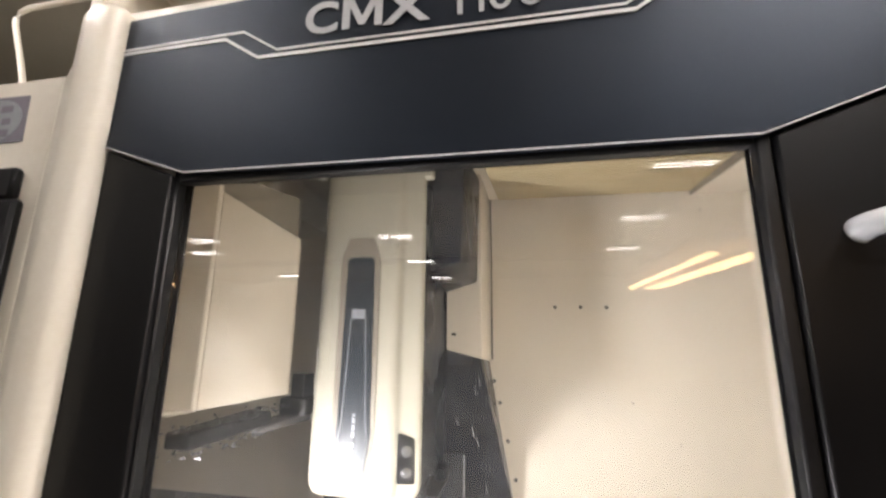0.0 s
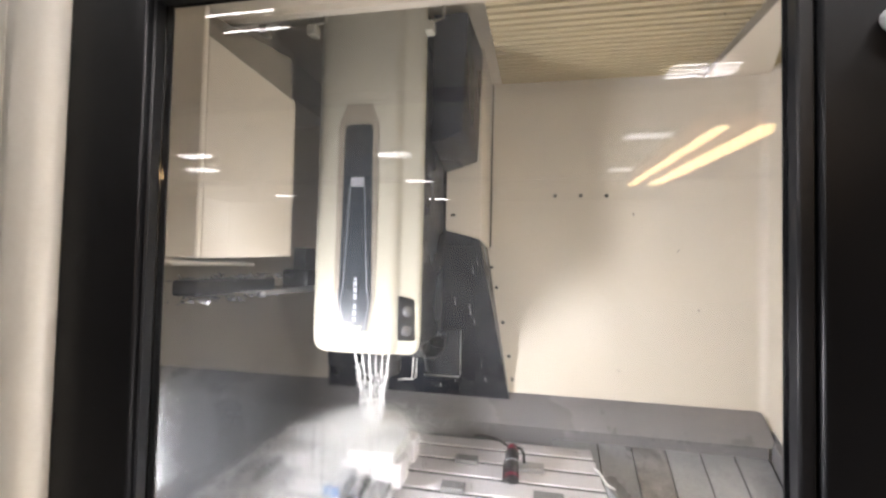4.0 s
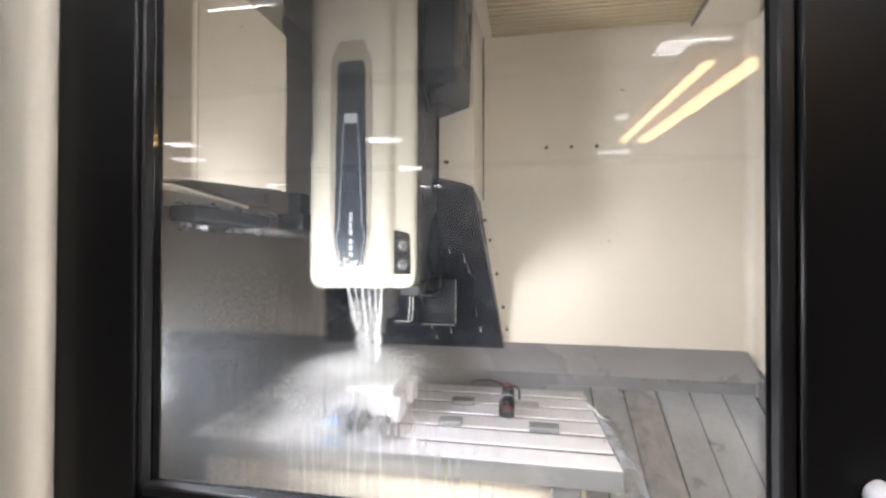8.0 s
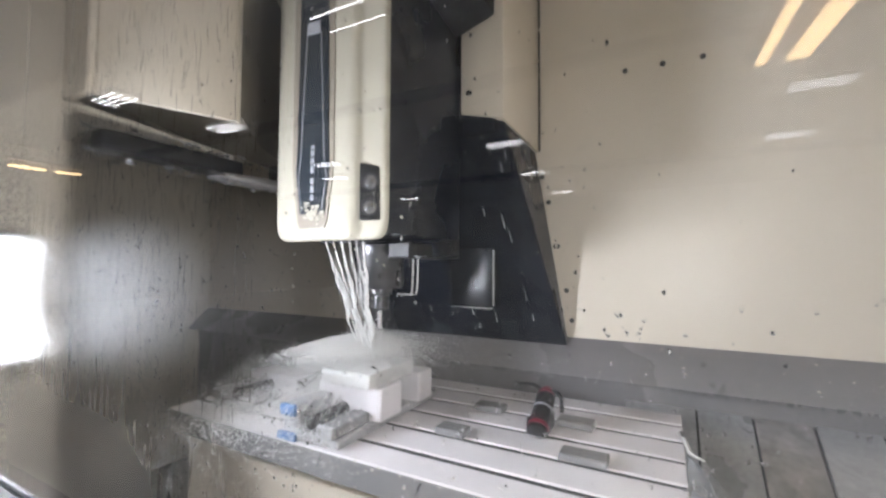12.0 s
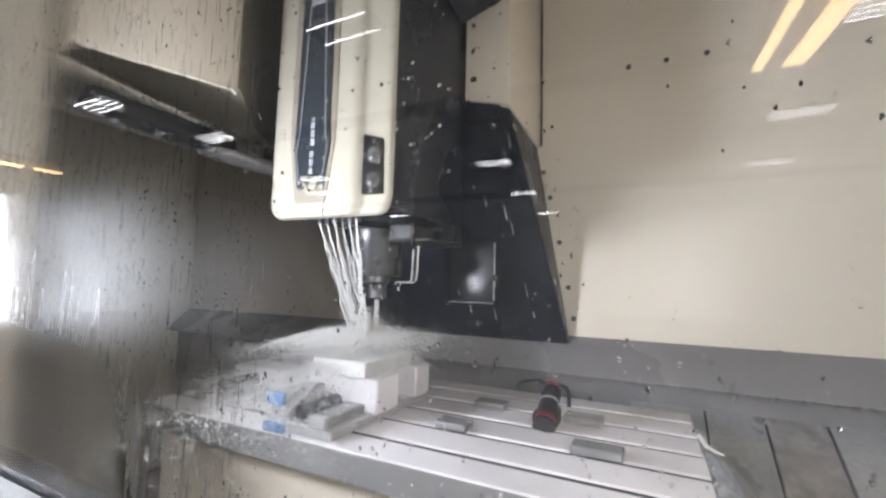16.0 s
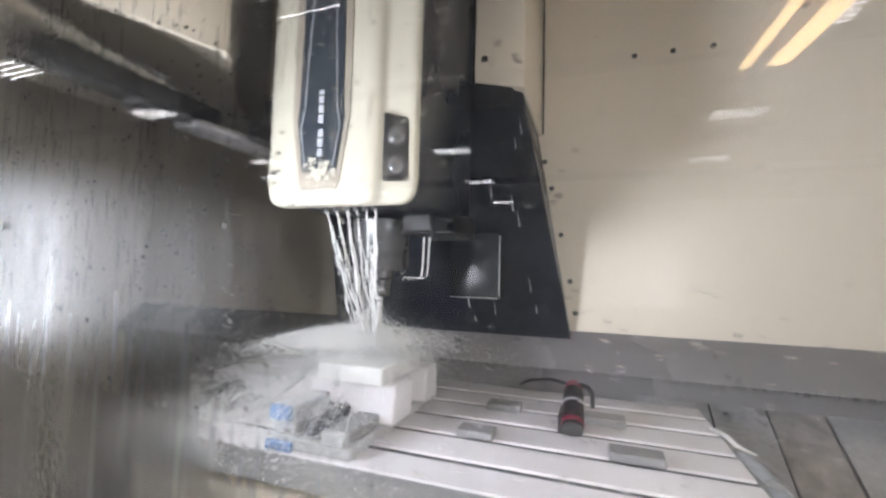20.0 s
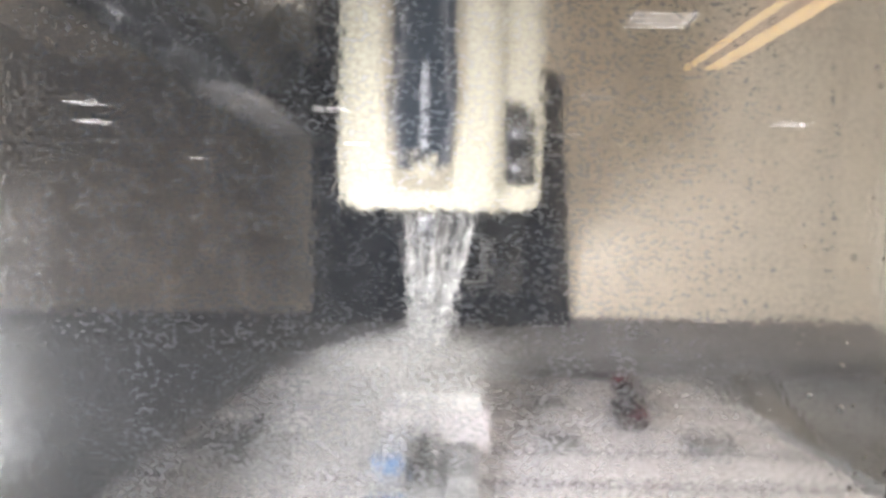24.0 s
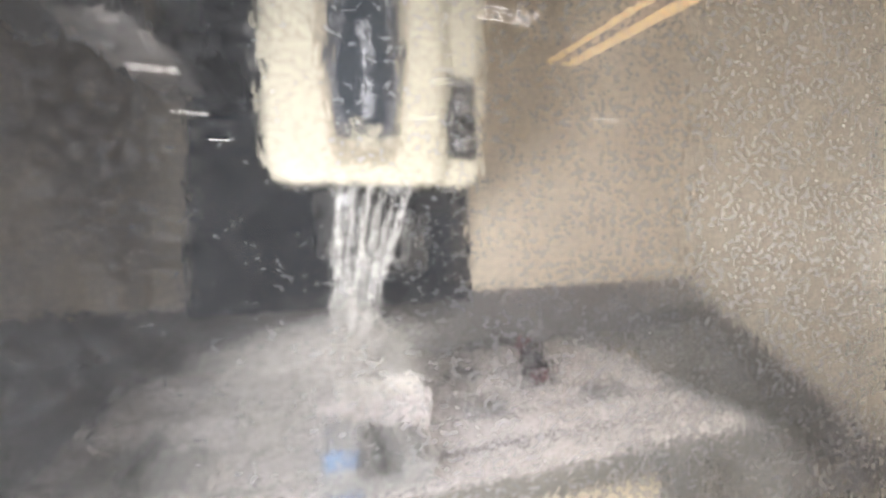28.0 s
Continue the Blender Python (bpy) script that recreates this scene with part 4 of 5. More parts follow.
ob = part("chip_heap", bm, CHIPS, chg, "wet metal chips", smooth=0)
ob["kind"] = "stuff"


# ---------------------------------------------------------------- water on the glass
def film_mat():
    """A thin coolant film: mostly clear, milky where coolant dries, with vertical runs."""
    m = bpy.data.materials.new("coolant_film")
    m.use_nodes = True
    nt = m.node_tree
    N, L = nt.nodes, nt.links
    N.remove(N["Principled BSDF"])
    out = N["Material Output"]
    geo = N.new("ShaderNodeNewGeometry")
    sep = N.new("ShaderNodeSeparateXYZ")
    L.new(geo.outputs["Position"], sep.inputs[0])

    def ramp(src, a, b, lo=0.0, hi=1.0):
        r = N.new("ShaderNodeMapRange")
        r.interpolation_type = "SMOOTHSTEP"
        for k, v in zip(("From Min", "From Max", "To Min", "To Max"), (a, b, lo, hi)):
            r.inputs[k].default_value = v
        L.new(src, r.inputs[0])
        return r.outputs[0]

    def op(kind, a, b):
        n = N.new("ShaderNodeMath")
        n.operation = kind
        for k, v in ((0, a), (1, b)):
            if isinstance(v, (int, float)):
                n.inputs[k].default_value = v
            else:
                L.new(v, n.inputs[k])
        return n.outputs[0]

    def noise_at(scale, stretch, detail=4):
        mp = N.new("ShaderNodeMapping")
        mp.inputs["Scale"].default_value = stretch
        L.new(geo.outputs["Position"], mp.inputs[0])
        n = N.new("ShaderNodeTexNoise")
        n.inputs["Scale"].default_value, n.inputs["Detail"].default_value = scale, detail
        L.new(mp.outputs[0], n.inputs["Vector"])
        return n.outputs["Fac"]

    left = op("MULTIPLY", ramp(sep.outputs["X"], 0.04, -0.34), ramp(sep.outputs["X"], -0.61, -0.46, 0.15, 1.0))
    low = ramp(sep.outputs["Z"], 1.44, 1.06)
    broad = noise_at(4.0, (1, 1, 1))
    runs = ramp(noise_at(9.0, (14, 1, 1.0), 5), 0.46, 0.72)
    d = op("ADD", FILM_BASE, op("MULTIPLY", broad, 0.014))
    d = op("ADD", d, op("MULTIPLY", ramp(sep.outputs["Z"], 1.30, 1.44), op("MULTIPLY", broad, FILM_HIGH)))
    d = op("ADD", d, op("MULTIPLY", op("MULTIPLY", left, low), op("MULTIPLY", broad, FILM_LEFT)))
    d = op("ADD", d, op("MULTIPLY", low, op("MULTIPLY", broad, FILM_LOW)))
    d = op("ADD", d, op("MULTIPLY", op("MULTIPLY", runs, low), op("MULTIPLY", left, 0.035)))
    right = op("MULTIPLY", ramp(sep.outputs["X"], -0.15, 0.10), ramp(sep.outputs["Z"], 1.20, 1.0))
    d = op("ADD", d, op("MULTIPLY", right, op("MULTIPLY", broad, FILM_RIGHT)))
    # milky beads over the wettest patch
    bead = op("MULTIPLY", ramp(noise_at(760, (0.8, 0, 1.0), 3), 0.32, 0.70), ramp(noise_at(150, (1, 0, 1.3), 3), 0.30, 0.60, 0.5, 1.3))
    wet = op("MULTIPLY", op("MULTIPLY", ramp(sep.outputs["X"], -0.30, -0.43), ramp(sep.outputs["X"], -0.62, -0.50, 0.5, 1.0)), ramp(sep.outputs["Z"], 1.42, 1.30))
    d = op("ADD", d, op("MULTIPLY", wet, op("MULTIPLY", bead, FILM_BEAD)))
    clear = N.new("ShaderNodeBsdfTransparent")
    dif, tra = N.new("ShaderNodeBsdfDiffuse"), N.new("ShaderNodeBsdfTranslucent")
    for n in (dif, tra):
        n.inputs["Color"].default_value = (0.375, 0.39, 0.425, 1)
    milk, mix = N.new("ShaderNodeMixShader"), N.new("ShaderNodeMixShader")
    milk.inputs[0].default_value = 0.75
    L.new(dif.outputs[0], milk.inputs[1])
    L.new(tra.outputs[0], milk.inputs[2])
    blur = N.new("ShaderNodeBsdfRefraction")
    blur.inputs["Color"].default_value = (0.95, 0.96, 0.98, 1)
    blur.inputs["IOR"].default_value = 1.12
    blur.inputs["Roughness"].default_value = 0.42
    fog = op("ADD", op("MULTIPLY", op("MULTIPLY", left, low), op("MULTIPLY", op("ADD", runs, 0.25), FOG_LEFT)), op("MULTIPLY", low, op("MULTIPLY", broad, FOG_LOW)))
    deep = op("MULTIPLY", op("MULTIPLY", op("MULTIPLY", ramp(sep.outputs["X"], 0.05, -0.20), ramp(sep.outputs["X"], -0.47, -0.37)), ramp(sep.outputs["Z"], 1.16, 1.04)), op("ADD", op("MULTIPLY", runs, 0.35), 0.65))
    fog = op("ADD", fog, op("MULTIPLY", deep, FOG_DEEP))
    fog = op("ADD", fog, op("MULTIPLY", wet, op("MULTIPLY", bead, FOG_BEAD)))
    band = op("MULTIPLY", ramp(sep.outputs["X"], -0.14, -0.24), ramp(sep.outputs["X"], -0.42, -0.34))
    fog = op("ADD", fog, op("MULTIPLY", band, op("MULTIPLY", low, op("ADD", op("MULTIPLY", runs, 0.08), 0.06))))
    soft = N.new("ShaderNodeMixShader")
    L.new(fog, soft.inputs[0])
    L.new(clear.outputs[0], soft.inputs[1])
    L.new(blur.outputs[0], soft.inputs[2])
    L.new(d, mix.inputs[0])
    L.new(soft.outputs[0], mix.inputs[1])
    L.new(milk.outputs[0], mix.inputs[2])
    L.new(mix.outputs[0], out.inputs["Surface"])
    return m


FILM_BASE, FILM_LEFT, FILM_LOW = 0.014, 0.01, 0.05
FOG_LEFT, FOG_LOW = 0.08, 0.05
FILM_HIGH, FILM_RIGHT = 0.24, 0.16
FILM_BEAD, FOG_BEAD = 0.09, 0.27
FOG_DEEP = 0.35
FILM = film_mat()
bm = B()
nx, nz = 12, 12
grid = [[bm.verts.new((WX0 + (WX1 - WX0) * i / nx, 0.0088, WZ0 + (WZ1 - WZ0) * k / nz)) for k in range(nz + 1)] for i in range(nx + 1)]
for i in range(nx):
    for k in range(nz):
        bm.faces.new((grid[i][k], grid[i + 1][k], grid[i + 1][k + 1], grid[i][k + 1]))
film = part("coolant_film", bm, FILM, door, "thin milky coolant film on the inside of the glass")
film.visible_shadow = False


def wet_glass_mat():
    """The wet inner face of the pane: beaded with shallow drops and short runs low down towards one side."""
    m, nt, p = nodes_of("wet_glass")
    N, L = nt.nodes, nt.links
    p.inputs["Base Color"].default_value = (0.97, 0.98, 0.97, 1)
    p.inputs["IOR"].default_value = 1.5
    p.inputs["Transmission Weight"].default_value = 1.0
    geo = N.new("ShaderNodeNewGeometry")
    sep = N.new("ShaderNodeSeparateXYZ")
    L.new(geo.outputs["Position"], sep.inputs[0])

    def ramp(src, a, b, lo=0.0, hi=1.0):
        r = N.new("ShaderNodeMapRange")
        r.interpolation_type = "SMOOTHSTEP"
        for k, v in zip(("From Min", "From Max", "To Min", "To Max"), (a, b, lo, hi)):
            r.inputs[k].default_value = v
        L.new(src, r.inputs[0])
        return r.outputs[0]

    def op(kind, a, b):
        n = N.new("ShaderNodeMath")
        n.operation = kind
        for k, v in ((0, a), (1, b)):
            if isinstance(v, (int, float)):
                n.inputs[k].default_value = v
            else:
                L.new(v, n.inputs[k])
        return n.outputs[0]

    def scaled(stretch):
        mp = N.new("ShaderNodeMapping")
        mp.inputs["Scale"].default_value = stretch
        L.new(geo.outputs["Position"], mp.inputs[0])
        return mp.outputs[0]

    def grain(scale, stretch, detail=3):
        n = N.new("ShaderNodeTexNoise")
        n.inputs["Scale"].default_value, n.inputs["Detail"].default_value = scale, detail
        L.new(scaled(stretch), n.inputs["Vector"])
        return n

    wet = op("MULTIPLY", ramp(sep.outputs["X"], -0.06, -0.40), ramp(sep.outputs["Z"], 1.40, 1.27))
    # cells of drops, their outlines pushed about by a noise
    warp = N.new("ShaderNodeVectorMath")
    warp.operation = "MULTIPLY_ADD"
    warp.inputs[1].default_value = (0.0022, 0.0, 0.0030)
    L.new(grain(420, (1, 1, 1), 2).outputs["Color"], warp.inputs[0])
    L.new(geo.outputs["Position"], warp.inputs[2])
    shrink = N.new("ShaderNodeMapping")
    shrink.inputs["Scale"].default_value = (1.0, 0.0, 0.62)
    L.new(warp.outputs[0], shrink.inputs[0])
    cells = N.new("ShaderNodeTexVoronoi")
    cells.voronoi_dimensions = "3D"
    cells.inputs["Scale"].default_value = BEADS
    L.new(shrink.outputs[0], cells.inputs["Vector"])
    bead = ramp(cells.outputs["Distance"], 0.62, 0.05)
    patchy = ramp(grain(26, (1, 0, 0.7), 4).outputs["Fac"], 0.36, 0.62, 0.25, 1.0)
    runs = grain(90, (6, 0, 0.8), 4).outputs["Fac"]
    height = op("ADD", op("MULTIPLY", bead, patchy), op("MULTIPLY", runs, 0.5))
    bp = N.new("ShaderNodeBump")
    bp.inputs["Distance"].default_value = 0.0006
    L.new(height, bp.inputs["Height"])
    L.new(op("MULTIPLY", wet, RIPPLE), bp.inputs["Strength"])
    p.inputs["Roughness"].default_value = 0.0
    bent = N.new("ShaderNodeBsdfRefraction")
    bent.inputs["Color"].default_value = (0.97, 0.98, 0.97, 1)
    bent.inputs["IOR"].default_value = 1.5
    L.new(bp.outputs[0], bent.inputs["Normal"])
    L.new(op("MULTIPLY", wet, WETROUGH), bent.inputs["Roughness"])
    mix = N.new("ShaderNodeMixShader")
    L.new(ramp(wet, 0.0, 0.12), mix.inputs[0])
    L.new(p.outputs[0], mix.inputs[1])
    L.new(bent.outputs[0], mix.inputs[2])
    L.new(mix.outputs[0], N["Material Output"].inputs["Surface"])
    return m


RIPPLE, WETROUGH, BEADS = 0.06, 0.12, 430
WETGLASS = wet_glass_mat()
pane.data.materials.append(WETGLASS)
for f in pane.data.polygons:
    if f.normal.y > 0.9:
        f.material_index = 1


def water_mat(name, colour, rough, trans):
    m, nt, p = nodes_of(name)
    p.inputs["Base Color"].default_value = (*colour, 1)
    p.inputs["Roughness"].default_value = rough
    p.inputs["IOR"].default_value = 1.33
    p.inputs["Transmission Weight"].default_value = trans
    return m


WATER = water_mat("water_drop", (0.97, 0.98, 0.98), 0.03, 1.0)
def drops_mesh(name, sites, y0, material):
    """Shallow drops on the glass, one for each (x, z, radius, stretch, lean, height)."""
    n = 6
    a = np.arange(n) * math.tau / n
    d = np.array(sites)
    x, z, r, tall, lean, h = (d[:, i:i + 1] for i in range(6))
    co, si = np.cos(lean), np.sin(lean)

    def ring(k, up, sag):
        u, v = r * k * np.cos(a), r * k * tall * np.sin(a) - sag * r * tall
        return np.stack((x + u * co - v * si, y0 + up * h + 0 * u, z + u * si + v * co), -1)
    tip = np.stack((x, y0 + h, z - 0.12 * r * tall), -1)
    verts = np.concatenate((ring(1.0, 0.0, 0.0), ring(0.66, 0.72, 0.06), tip), 1).reshape(-1, 3)
    one = [tuple(range(n))[::-1]] + [(k, (k + 1) % n, n + (k + 1) % n, n + k) for k in range(n)] + [(n + k, n + (k + 1) % n, 2 * n) for k in range(n)]
    faces = [tuple(i + base for i in f) for base in range(0, len(d) * (2 * n + 1), 2 * n + 1) for f in one]
    me = bpy.data.meshes.new(name)
    me.from_pydata(verts.tolist(), [], faces)
    me.materials.append(material)
    me.polygons.foreach_set("use_smooth", [True] * len(me.polygons))
    me.set_sharp_from_angle(angle=radians(75))
    return me


rng = random.Random(11)
sites = []
for i in range(5200):
    x = rng.uniform(-0.36, 0.25)
    z = 1.0 + abs(rng.gauss(0, 0.19)) if rng.random() < 0.85 else rng.uniform(1.0, 1.85)
    r = rng.choice((0.0002, 0.0003, 0.0003, 0.0004, 0.0005, 0.0008)) * rng.uniform(0.8, 1.25)
    sites.append((x, z, r, rng.uniform(1.0, 1.5), rng.uniform(-0.4, 0.4), r * 0.38))
# running streaks over the wetter half
for i in range(1100):
    x, z = rng.uniform(-0.34, -0.06), rng.uniform(1.0, 1.42)
    r = rng.uniform(0.00015, 0.0003)
    sites.append((x, z, r, rng.uniform(12, 40), rng.uniform(-0.06, 0.06), r * 0.16))
drops = new("water_drops", drops_mesh("water_drops", sites, 0.00895, WATER))
drops.parent = door
drops.matrix_parent_inverse = Matrix.Translation(door.location).inverted()
tagged(drops, "small clear water drops on the glass")
drops["kind"] = "stuff"
drops.visible_shadow = False
# a few dark chips stuck to the glass
bm = B()
for i in range(34):
    x, z, s = rng.uniform(-0.55, 0.24), rng.uniform(1.02, 1.85), rng.uniform(0.0006, 0.0022)
    a = rng.uniform(0, 3.1)
    pts = [(x + s * 1.6 * math.cos(a + k * 0.5) * (1 - 0.1 * k), 0.0096, z + s * 1.6 * math.sin(a + k * 0.5)) for k in range(4)]
    tube(bm, pts, s * 0.28, 5)
for i in range(60):
    x, z, q = rng.uniform(-0.10, 0.20), rng.uniform(1.03, 1.32), rng.uniform(0.0003, 0.0008)
    tube(bm, [(x, 0.0092, z), (x + q * rng.uniform(-1, 1), 0.0092 + q, z - q * rng.uniform(0.4, 1.6)), (x, 0.0092 + 0.5 * q, z - 2 * q)], [q * 0.6, q, q * 0.5], 6)
ob = part("stuck_chips", bm, RUBBER, door, "tiny dark chips stuck to the glass")
ob["kind"] = "stuff"

# ---------------------------------------------------------------- coolant jets and spray
JET = water_mat("aerated_coolant", (0.66, 0.655, 0.645), 0.45, 0.0)


def spray_mat(name, colour, low, high, scale=38):
    """Fine white spray: broken threads of droplets with gaps."""
    m = bpy.data.materials.new(name)
    m.use_nodes = True
    nt = m.node_tree
    N, L = nt.nodes, nt.links
    N.remove(N["Principled BSDF"])
    co = N.new("ShaderNodeTexCoord")
    n = N.new("ShaderNodeTexNoise")
    n.inputs["Scale"].default_value, n.inputs["Detail"].default_value = scale, 4
    L.new(co.outputs["Object"], n.inputs["Vector"])
    r = N.new("ShaderNodeMapRange")
    for k, v in zip(("From Min", "From Max", "To Min", "To Max"), (0.36, 0.70, low, high)):
        r.inputs[k].default_value = v
    L.new(n.outputs["Fac"], r.inputs[0])
    dif, tra, clear = N.new("ShaderNodeBsdfDiffuse"), N.new("ShaderNodeBsdfTranslucent"), N.new("ShaderNodeBsdfTransparent")
    milk, mix = N.new("ShaderNodeMixShader"), N.new("ShaderNodeMixShader")
    for k in (dif, tra):
        k.inputs["Color"].default_value = (*colour, 1)
    milk.inputs[0].default_value = 0.5
    L.new(dif.outputs[0], milk.inputs[1])
    L.new(tra.outputs[0], milk.inputs[2])
    L.new(r.outputs[0], mix.inputs[0])
    L.new(clear.outputs[0], mix.inputs[1])
    L.new(milk.outputs[0], mix.inputs[2])
    L.new(mix.outputs[0], N["Material Output"].inputs["Surface"])
    return m


rng = random.Random(21)
TIP = Vector((-0.485, 0.70, 0.992))
jets = thing("coolant_jets", "white coolant jets pouring onto the tool", "coolant jet", (-0.476, 0.695, 1.26))
starts = [(-0.515, 0.54), (-0.495, 0.54), (-0.472, 0.54), (-0.452, 0.54), (-0.432, 0.54), (-0.414, 0.54)]
for i, (x, y) in enumerate(starts):
    bm = B()
    for strand in range(3):
        a, b = Vector((x, y, 1.262)), TIP + Vector(((x + 0.465) * 0.35 - 0.012 + rng.uniform(-0.010, 0.010), rng.uniform(-0.034, -0.010), rng.uniform(0.0, 0.025)))
        ph, wild = rng.uniform(0, 6), rng.uniform(0.6, 1.8)
        pts, rad = [], []
        for k in range(25):
            u = k / 24
            p = a.lerp(b, u) + Vector((0.0026 * math.sin(ph + 15 * u), 0.002 * math.cos(ph + 11 * u), 0)) * (0.15 + wild * u)
            pts.append(p)
            rad.append(max(0.0003, (0.0011 + 0.0007 * math.sin(ph + 37 * u) + 0.0006 * u) * (1.15, 0.8, 1.5, 0.7, 0.9, 1.3)[i]))
        tube(bm, pts, rad, 6)
    # drops torn off on the way down
    for k in range(70):
        u = rng.uniform(0.15, 1.0)
        c = a.lerp(b, u) + Vector((rng.gauss(0, 0.006), rng.gauss(0, 0.005), 0)) * (0.4 + u)
        q = rng.uniform(0.0004, 0.0011)
        vs = [bm.verts.new(c + Vector(v) * q) for v in ((1, 1, 2.2), (1, -1, -2.2), (-1, 1, -2.2), (-1, -1, 2.2))]
        for f in ((0, 1, 2), (0, 2, 3), (0, 3, 1), (1, 3, 2)):
            bm.faces.new([vs[m] for m in f])
    part("jet", bm, JET, jets)


def fan(bm, n, spread, centre, reach, rise, fall, width, rng):
    """Thin ribbons of spray thrown out from the tool tip."""
    for i in range(n):
        a = centre + rng.gauss(0, spread)
        d = Vector((math.cos(a), math.sin(a), 0))
        side = Vector((-d.y, d.x, 0))
        L1 = reach * rng.uniform(0.45, 1.1)
        u0 = rng.uniform(0.0, 0.15)
        up = rise * rng.uniform(0.3, 1.3)
        prev = None
        for k in range(7):
            u = u0 + (1 - u0) * k / 6
            r = L1 * u
            p = d * r + Vector((0, 0, max(-0.125, up * r - fall * r * r)))
            w = width * (0.35 + 1.4 * u) * (1.0 if k < 6 else 0.2)
            e = (bm.verts.new(p - side * w), bm.verts.new(p + side * w))
            if prev:
                bm.faces.new((prev[0], prev[1], e[1], e[0]))
            prev = e
    return bm


spray = thing("coolant_spray", "white fan of coolant spray thrown from the spinning tool", "coolant spray", TIP)
for nm, q, m in (("spray_fan", (230, 0.42, math.pi * 1.03, 0.40, 0.06, 0.9, 0.00035), JET), ("spray_fan", (150, 0.5, math.pi * 1.35, 0.30, 0.03, 1.2, 0.00035), JET),
                 ("spray_fan", (160, 0.7, 0.0, 0.18, 0.10, 2.0, 0.0003), JET)):
    bm = B()
    fan(bm, *q, rng)
    o = new(nm, mesh_of(nm, bm, m, 60))
    o.parent = spray
    o["kind"] = "stuff"
bm = B()
for i in range(40000):
    a = math.pi * 1.06 + rng.gauss(0, 0.55) if rng.random() < 0.75 else rng.uniform(0, math.tau)
    r = 0.004 + abs(rng.gauss(0, 0.10)) * rng.choice((0.6, 0.8, 1.0, 1.0, 1.5))
    h = (0.35 * r - 1.5 * r * r) * rng.uniform(-0.3, 1.2) + abs(rng.gauss(0, 0.03)) * math.exp(-r / 0.07)
    c = Vector((r * math.cos(a), r * math.sin(a), max(-0.125, h)))
    q = rng.uniform(0.0004, 0.0011)
    vs = [bm.verts.new(c + Vector(v) * q) for v in ((1, 1, 1), (1, -1, -1), (-1, 1, -1), (-1, -1, 1))]
    for f in ((0, 1, 2), (0, 2, 3), (0, 3, 1), (1, 3, 2)):
        bm.faces.new([vs[k] for k in f])
o = new("spray_plume", mesh_of("spray_plume", bm, JET, 0))
o.parent = spray
o["kind"] = "stuff"
bm = B()
for i in range(34000):
    a = math.pi * 1.16 + rng.gauss(0, 0.62)
    r = 0.04 + abs(rng.gauss(0, 0.20))
    c = Vector((r * math.cos(a), r * math.sin(a), max(-0.138, -0.13 + abs(rng.gauss(0, 0.065)) * (1 - min(1, r / 0.6)))))
    q = rng.uniform(0.0004, 0.0011)
    vs = [bm.verts.new(c + Vector(v) * q) for v in ((1, 1, 1), (1, -1, -1), (-1, 1, -1), (-1, -1, 1))]
    for f in ((0, 1, 2), (0, 2, 3), (0, 3, 1), (1, 3, 2)):
        bm.faces.new([vs[k] for k in f])
o = new("low_mist", mesh_of("low_mist", bm, JET, 0))
o.parent = spray
o["kind"] = "stuff"
swirl = thing("spray_drops", "fine white droplets whirling round the tool", "coolant spray", TIP)
bm = B()
for i in range(3000):
    a, r = rng.uniform(0, math.tau), abs(rng.gauss(0, 0.045)) + 0.008
    h = abs(rng.gauss(0, 0.03)) * (1.2 - min(1, r / 0.3)) - 0.25 * r
    c = Vector((r * math.cos(a), r * math.sin(a), max(-0.12, h)))
    s = rng.uniform(0.0003, 0.0010)
    vs = [bm.verts.new(c + Vector(v) * s) for v in ((1, 1, 1), (1, -1, -1), (-1, 1, -1), (-1, -1, 1))]
    for f in ((0, 1, 2), (0, 2, 3), (0, 3, 1), (1, 3, 2)):
        bm.faces.new([vs[k] for k in f])
o = new("droplets", mesh_of("droplets", bm, JET, 0))
o.parent = swirl
o["kind"] = "stuff"

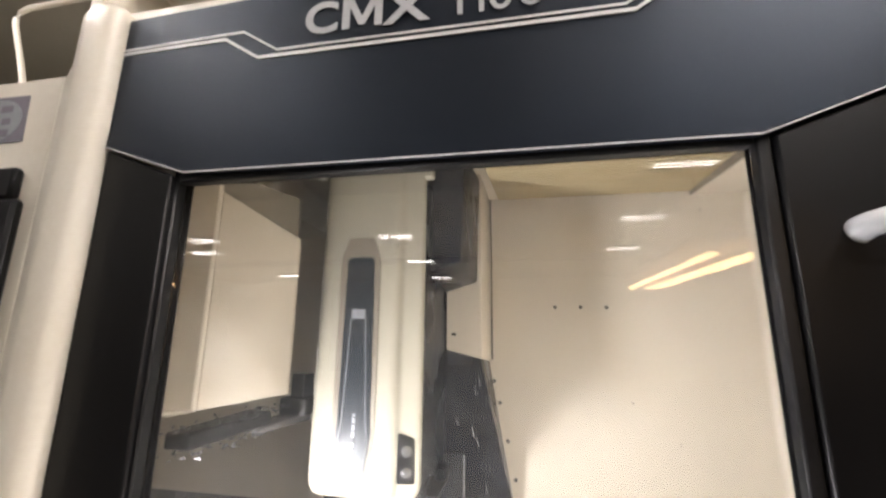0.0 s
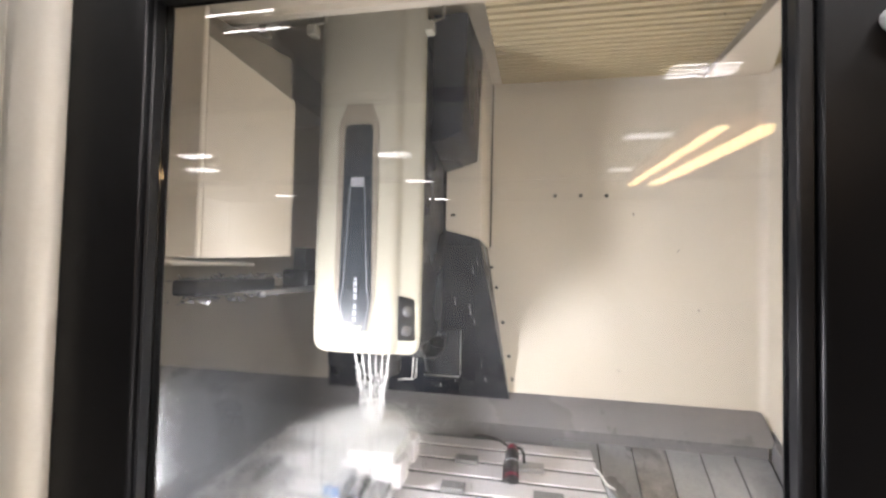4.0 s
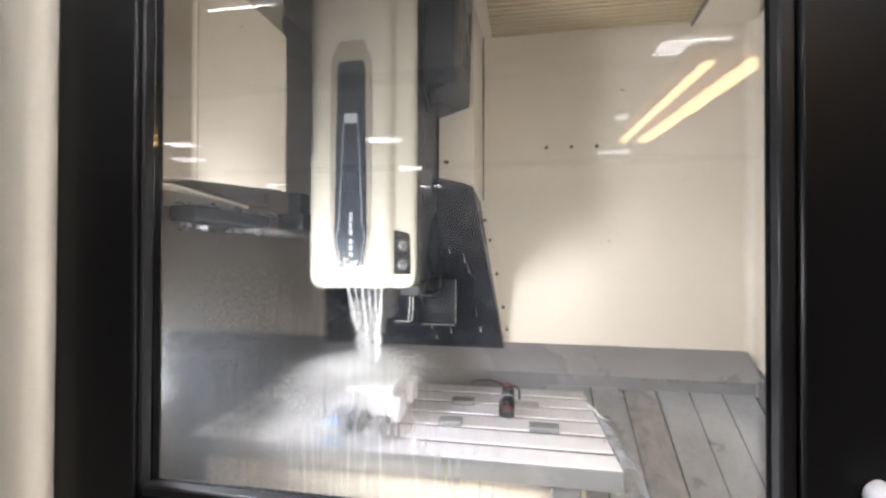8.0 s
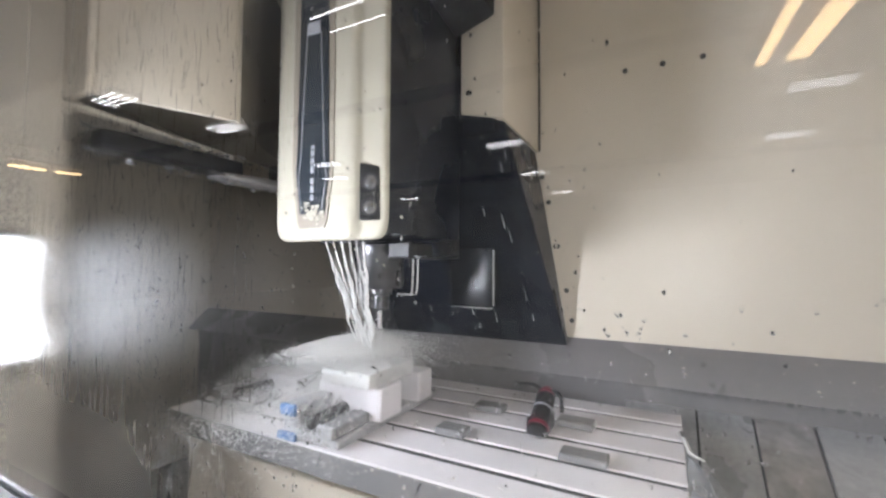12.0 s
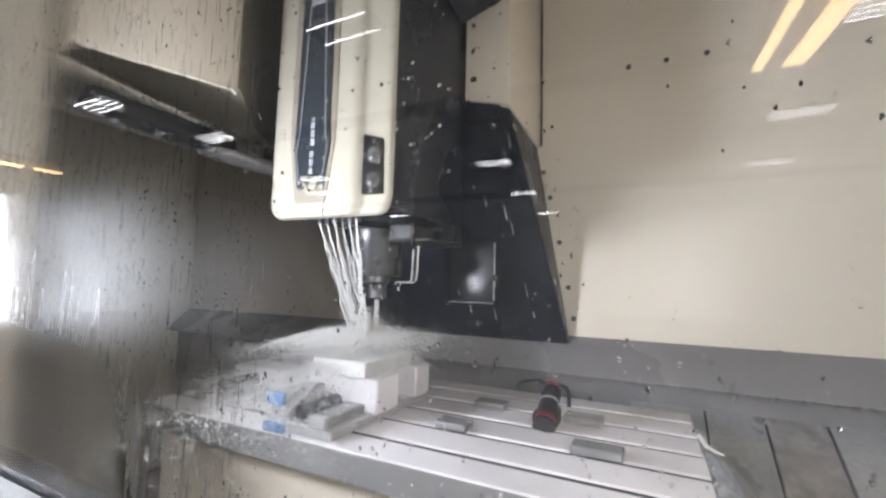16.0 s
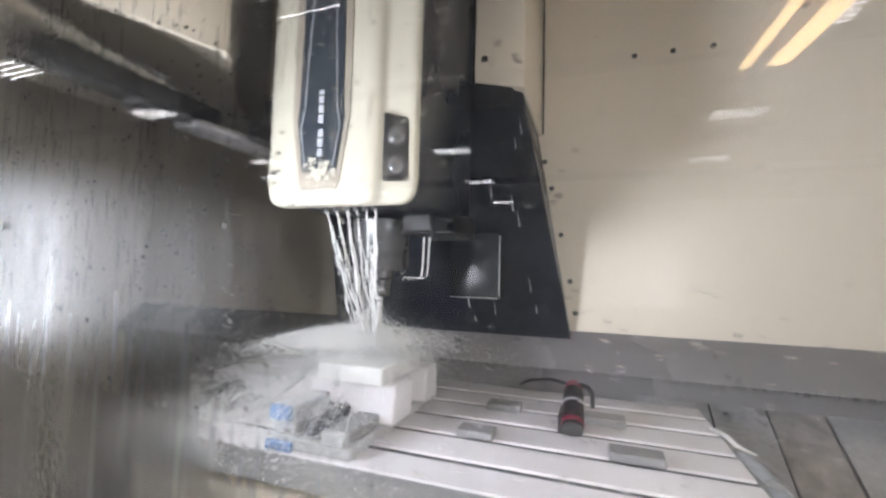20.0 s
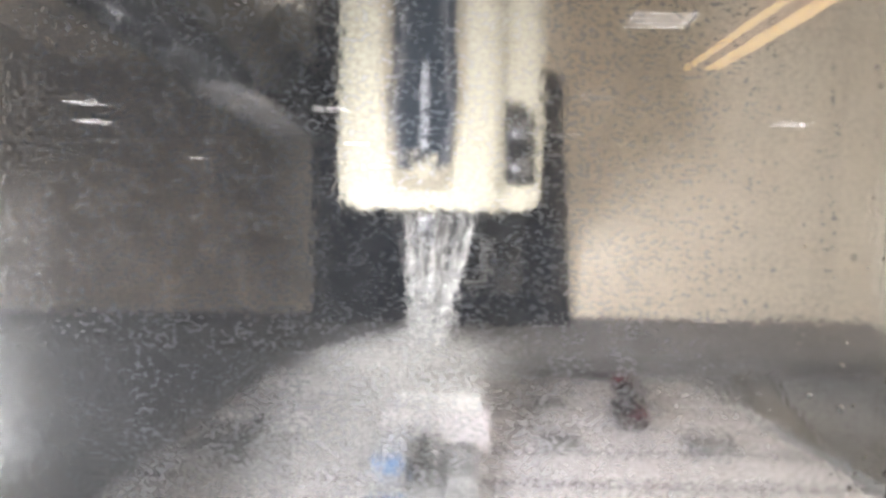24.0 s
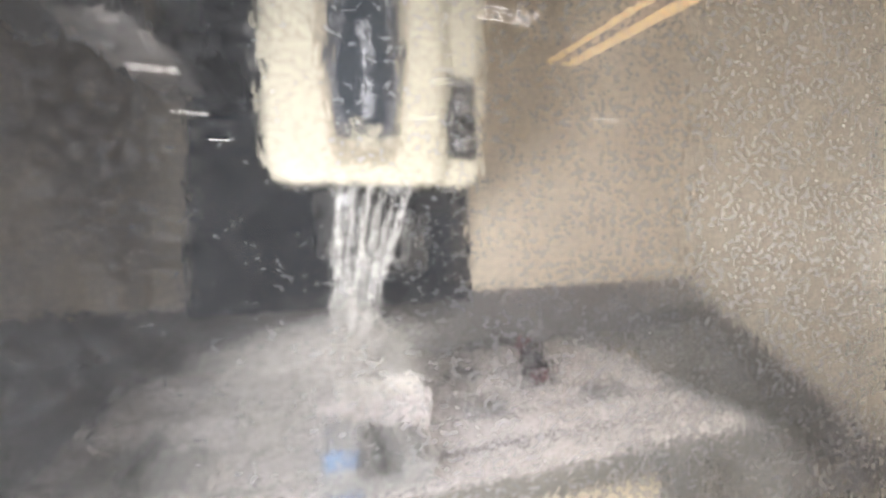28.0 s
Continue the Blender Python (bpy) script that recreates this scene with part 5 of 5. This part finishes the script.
# wash-down water that runs off the end of the table
wash = thing("wash_water", "clear curtain of coolant falling off the table end", "coolant", (0.20, 0.70, 0.85))
WASH = spray_mat("wash_sheet", (0.60, 0.63, 0.68), 0.30, 0.50, 26)
THINWASH = spray_mat("thin_wash_sheet", (0.60, 0.63, 0.68), 0.0, 0.30, 48)
for nm, out0, out1, lift, material in (("sheet", 0.075, 0.090, 0.010, WASH), ("side_sheet", 0.115, 0.150, 0.004, THINWASH)):
    bm = B()
    rows = []
    for k in range(19):
        u = k / 18
        ring = []
        for j in range(25):
            v = j / 24
            reach = (out0 + (out1 - out0) * v) * min(1.0, v / 0.22) ** 0.5
            x = 0.1925 + reach * u + 0.0015 * math.sin(17 * v + 5 * u)
            y = 0.775 - 0.31 * v - 0.035 * u
            z = 0.8535 + lift * math.sin(math.pi * min(1, 1.3 * u)) * min(1, v / 0.15) - 0.33 * u ** 3 * (0.15 + 0.85 * min(1, v / 0.3))
            ring.append(bm.verts.new((x, y, z)))
        rows.append(ring)
    for a, b in zip(rows, rows[1:]):
        for j in range(24):
            bm.faces.new((a[j], a[j + 1], b[j + 1], b[j]))
    part(nm, bm, material, wash)
bm = B()
tube(bm, [(0.180, 0.875, 0.853), (0.188, 0.85, 0.857), (0.194, 0.81, 0.859), (0.197, 0.775, 0.858), (0.206, 0.764, 0.856), (0.222, 0.757, 0.853)], [0.002, 0.004, 0.0045, 0.004, 0.003, 0.0015], 8)
part("stream", bm, JET, wash)


# ---------------------------------------------------------------- what moves
def motions():
    rows = [(k * 0.1, pose(-0.490, 0.72, 1.15, 0, 0, (k * 67) % 360)) for k in range(281)]
    walk(tool, rows)
    walk(swirl, [(k * 0.1, pose(*TIP, 0, 0, (k * 23) % 360)) for k in range(281)])
    walk(jets, [(k * 0.2, pose(-0.476, 0.695, 1.26, 0.5 * math.sin(k * 2.1), 0.5 * math.sin(k * 1.3), 3 * math.sin(k * 1.7))) for k in range(141)])
    walk(spray, [(k * 0.1, pose(*TIP, 1.2 * math.sin(k * 1.9), 1.2 * math.sin(k * 2.3), 4 * math.sin(k * 2.2) + 2 * math.sin(k * 2.9))) for k in range(281)])


motions()
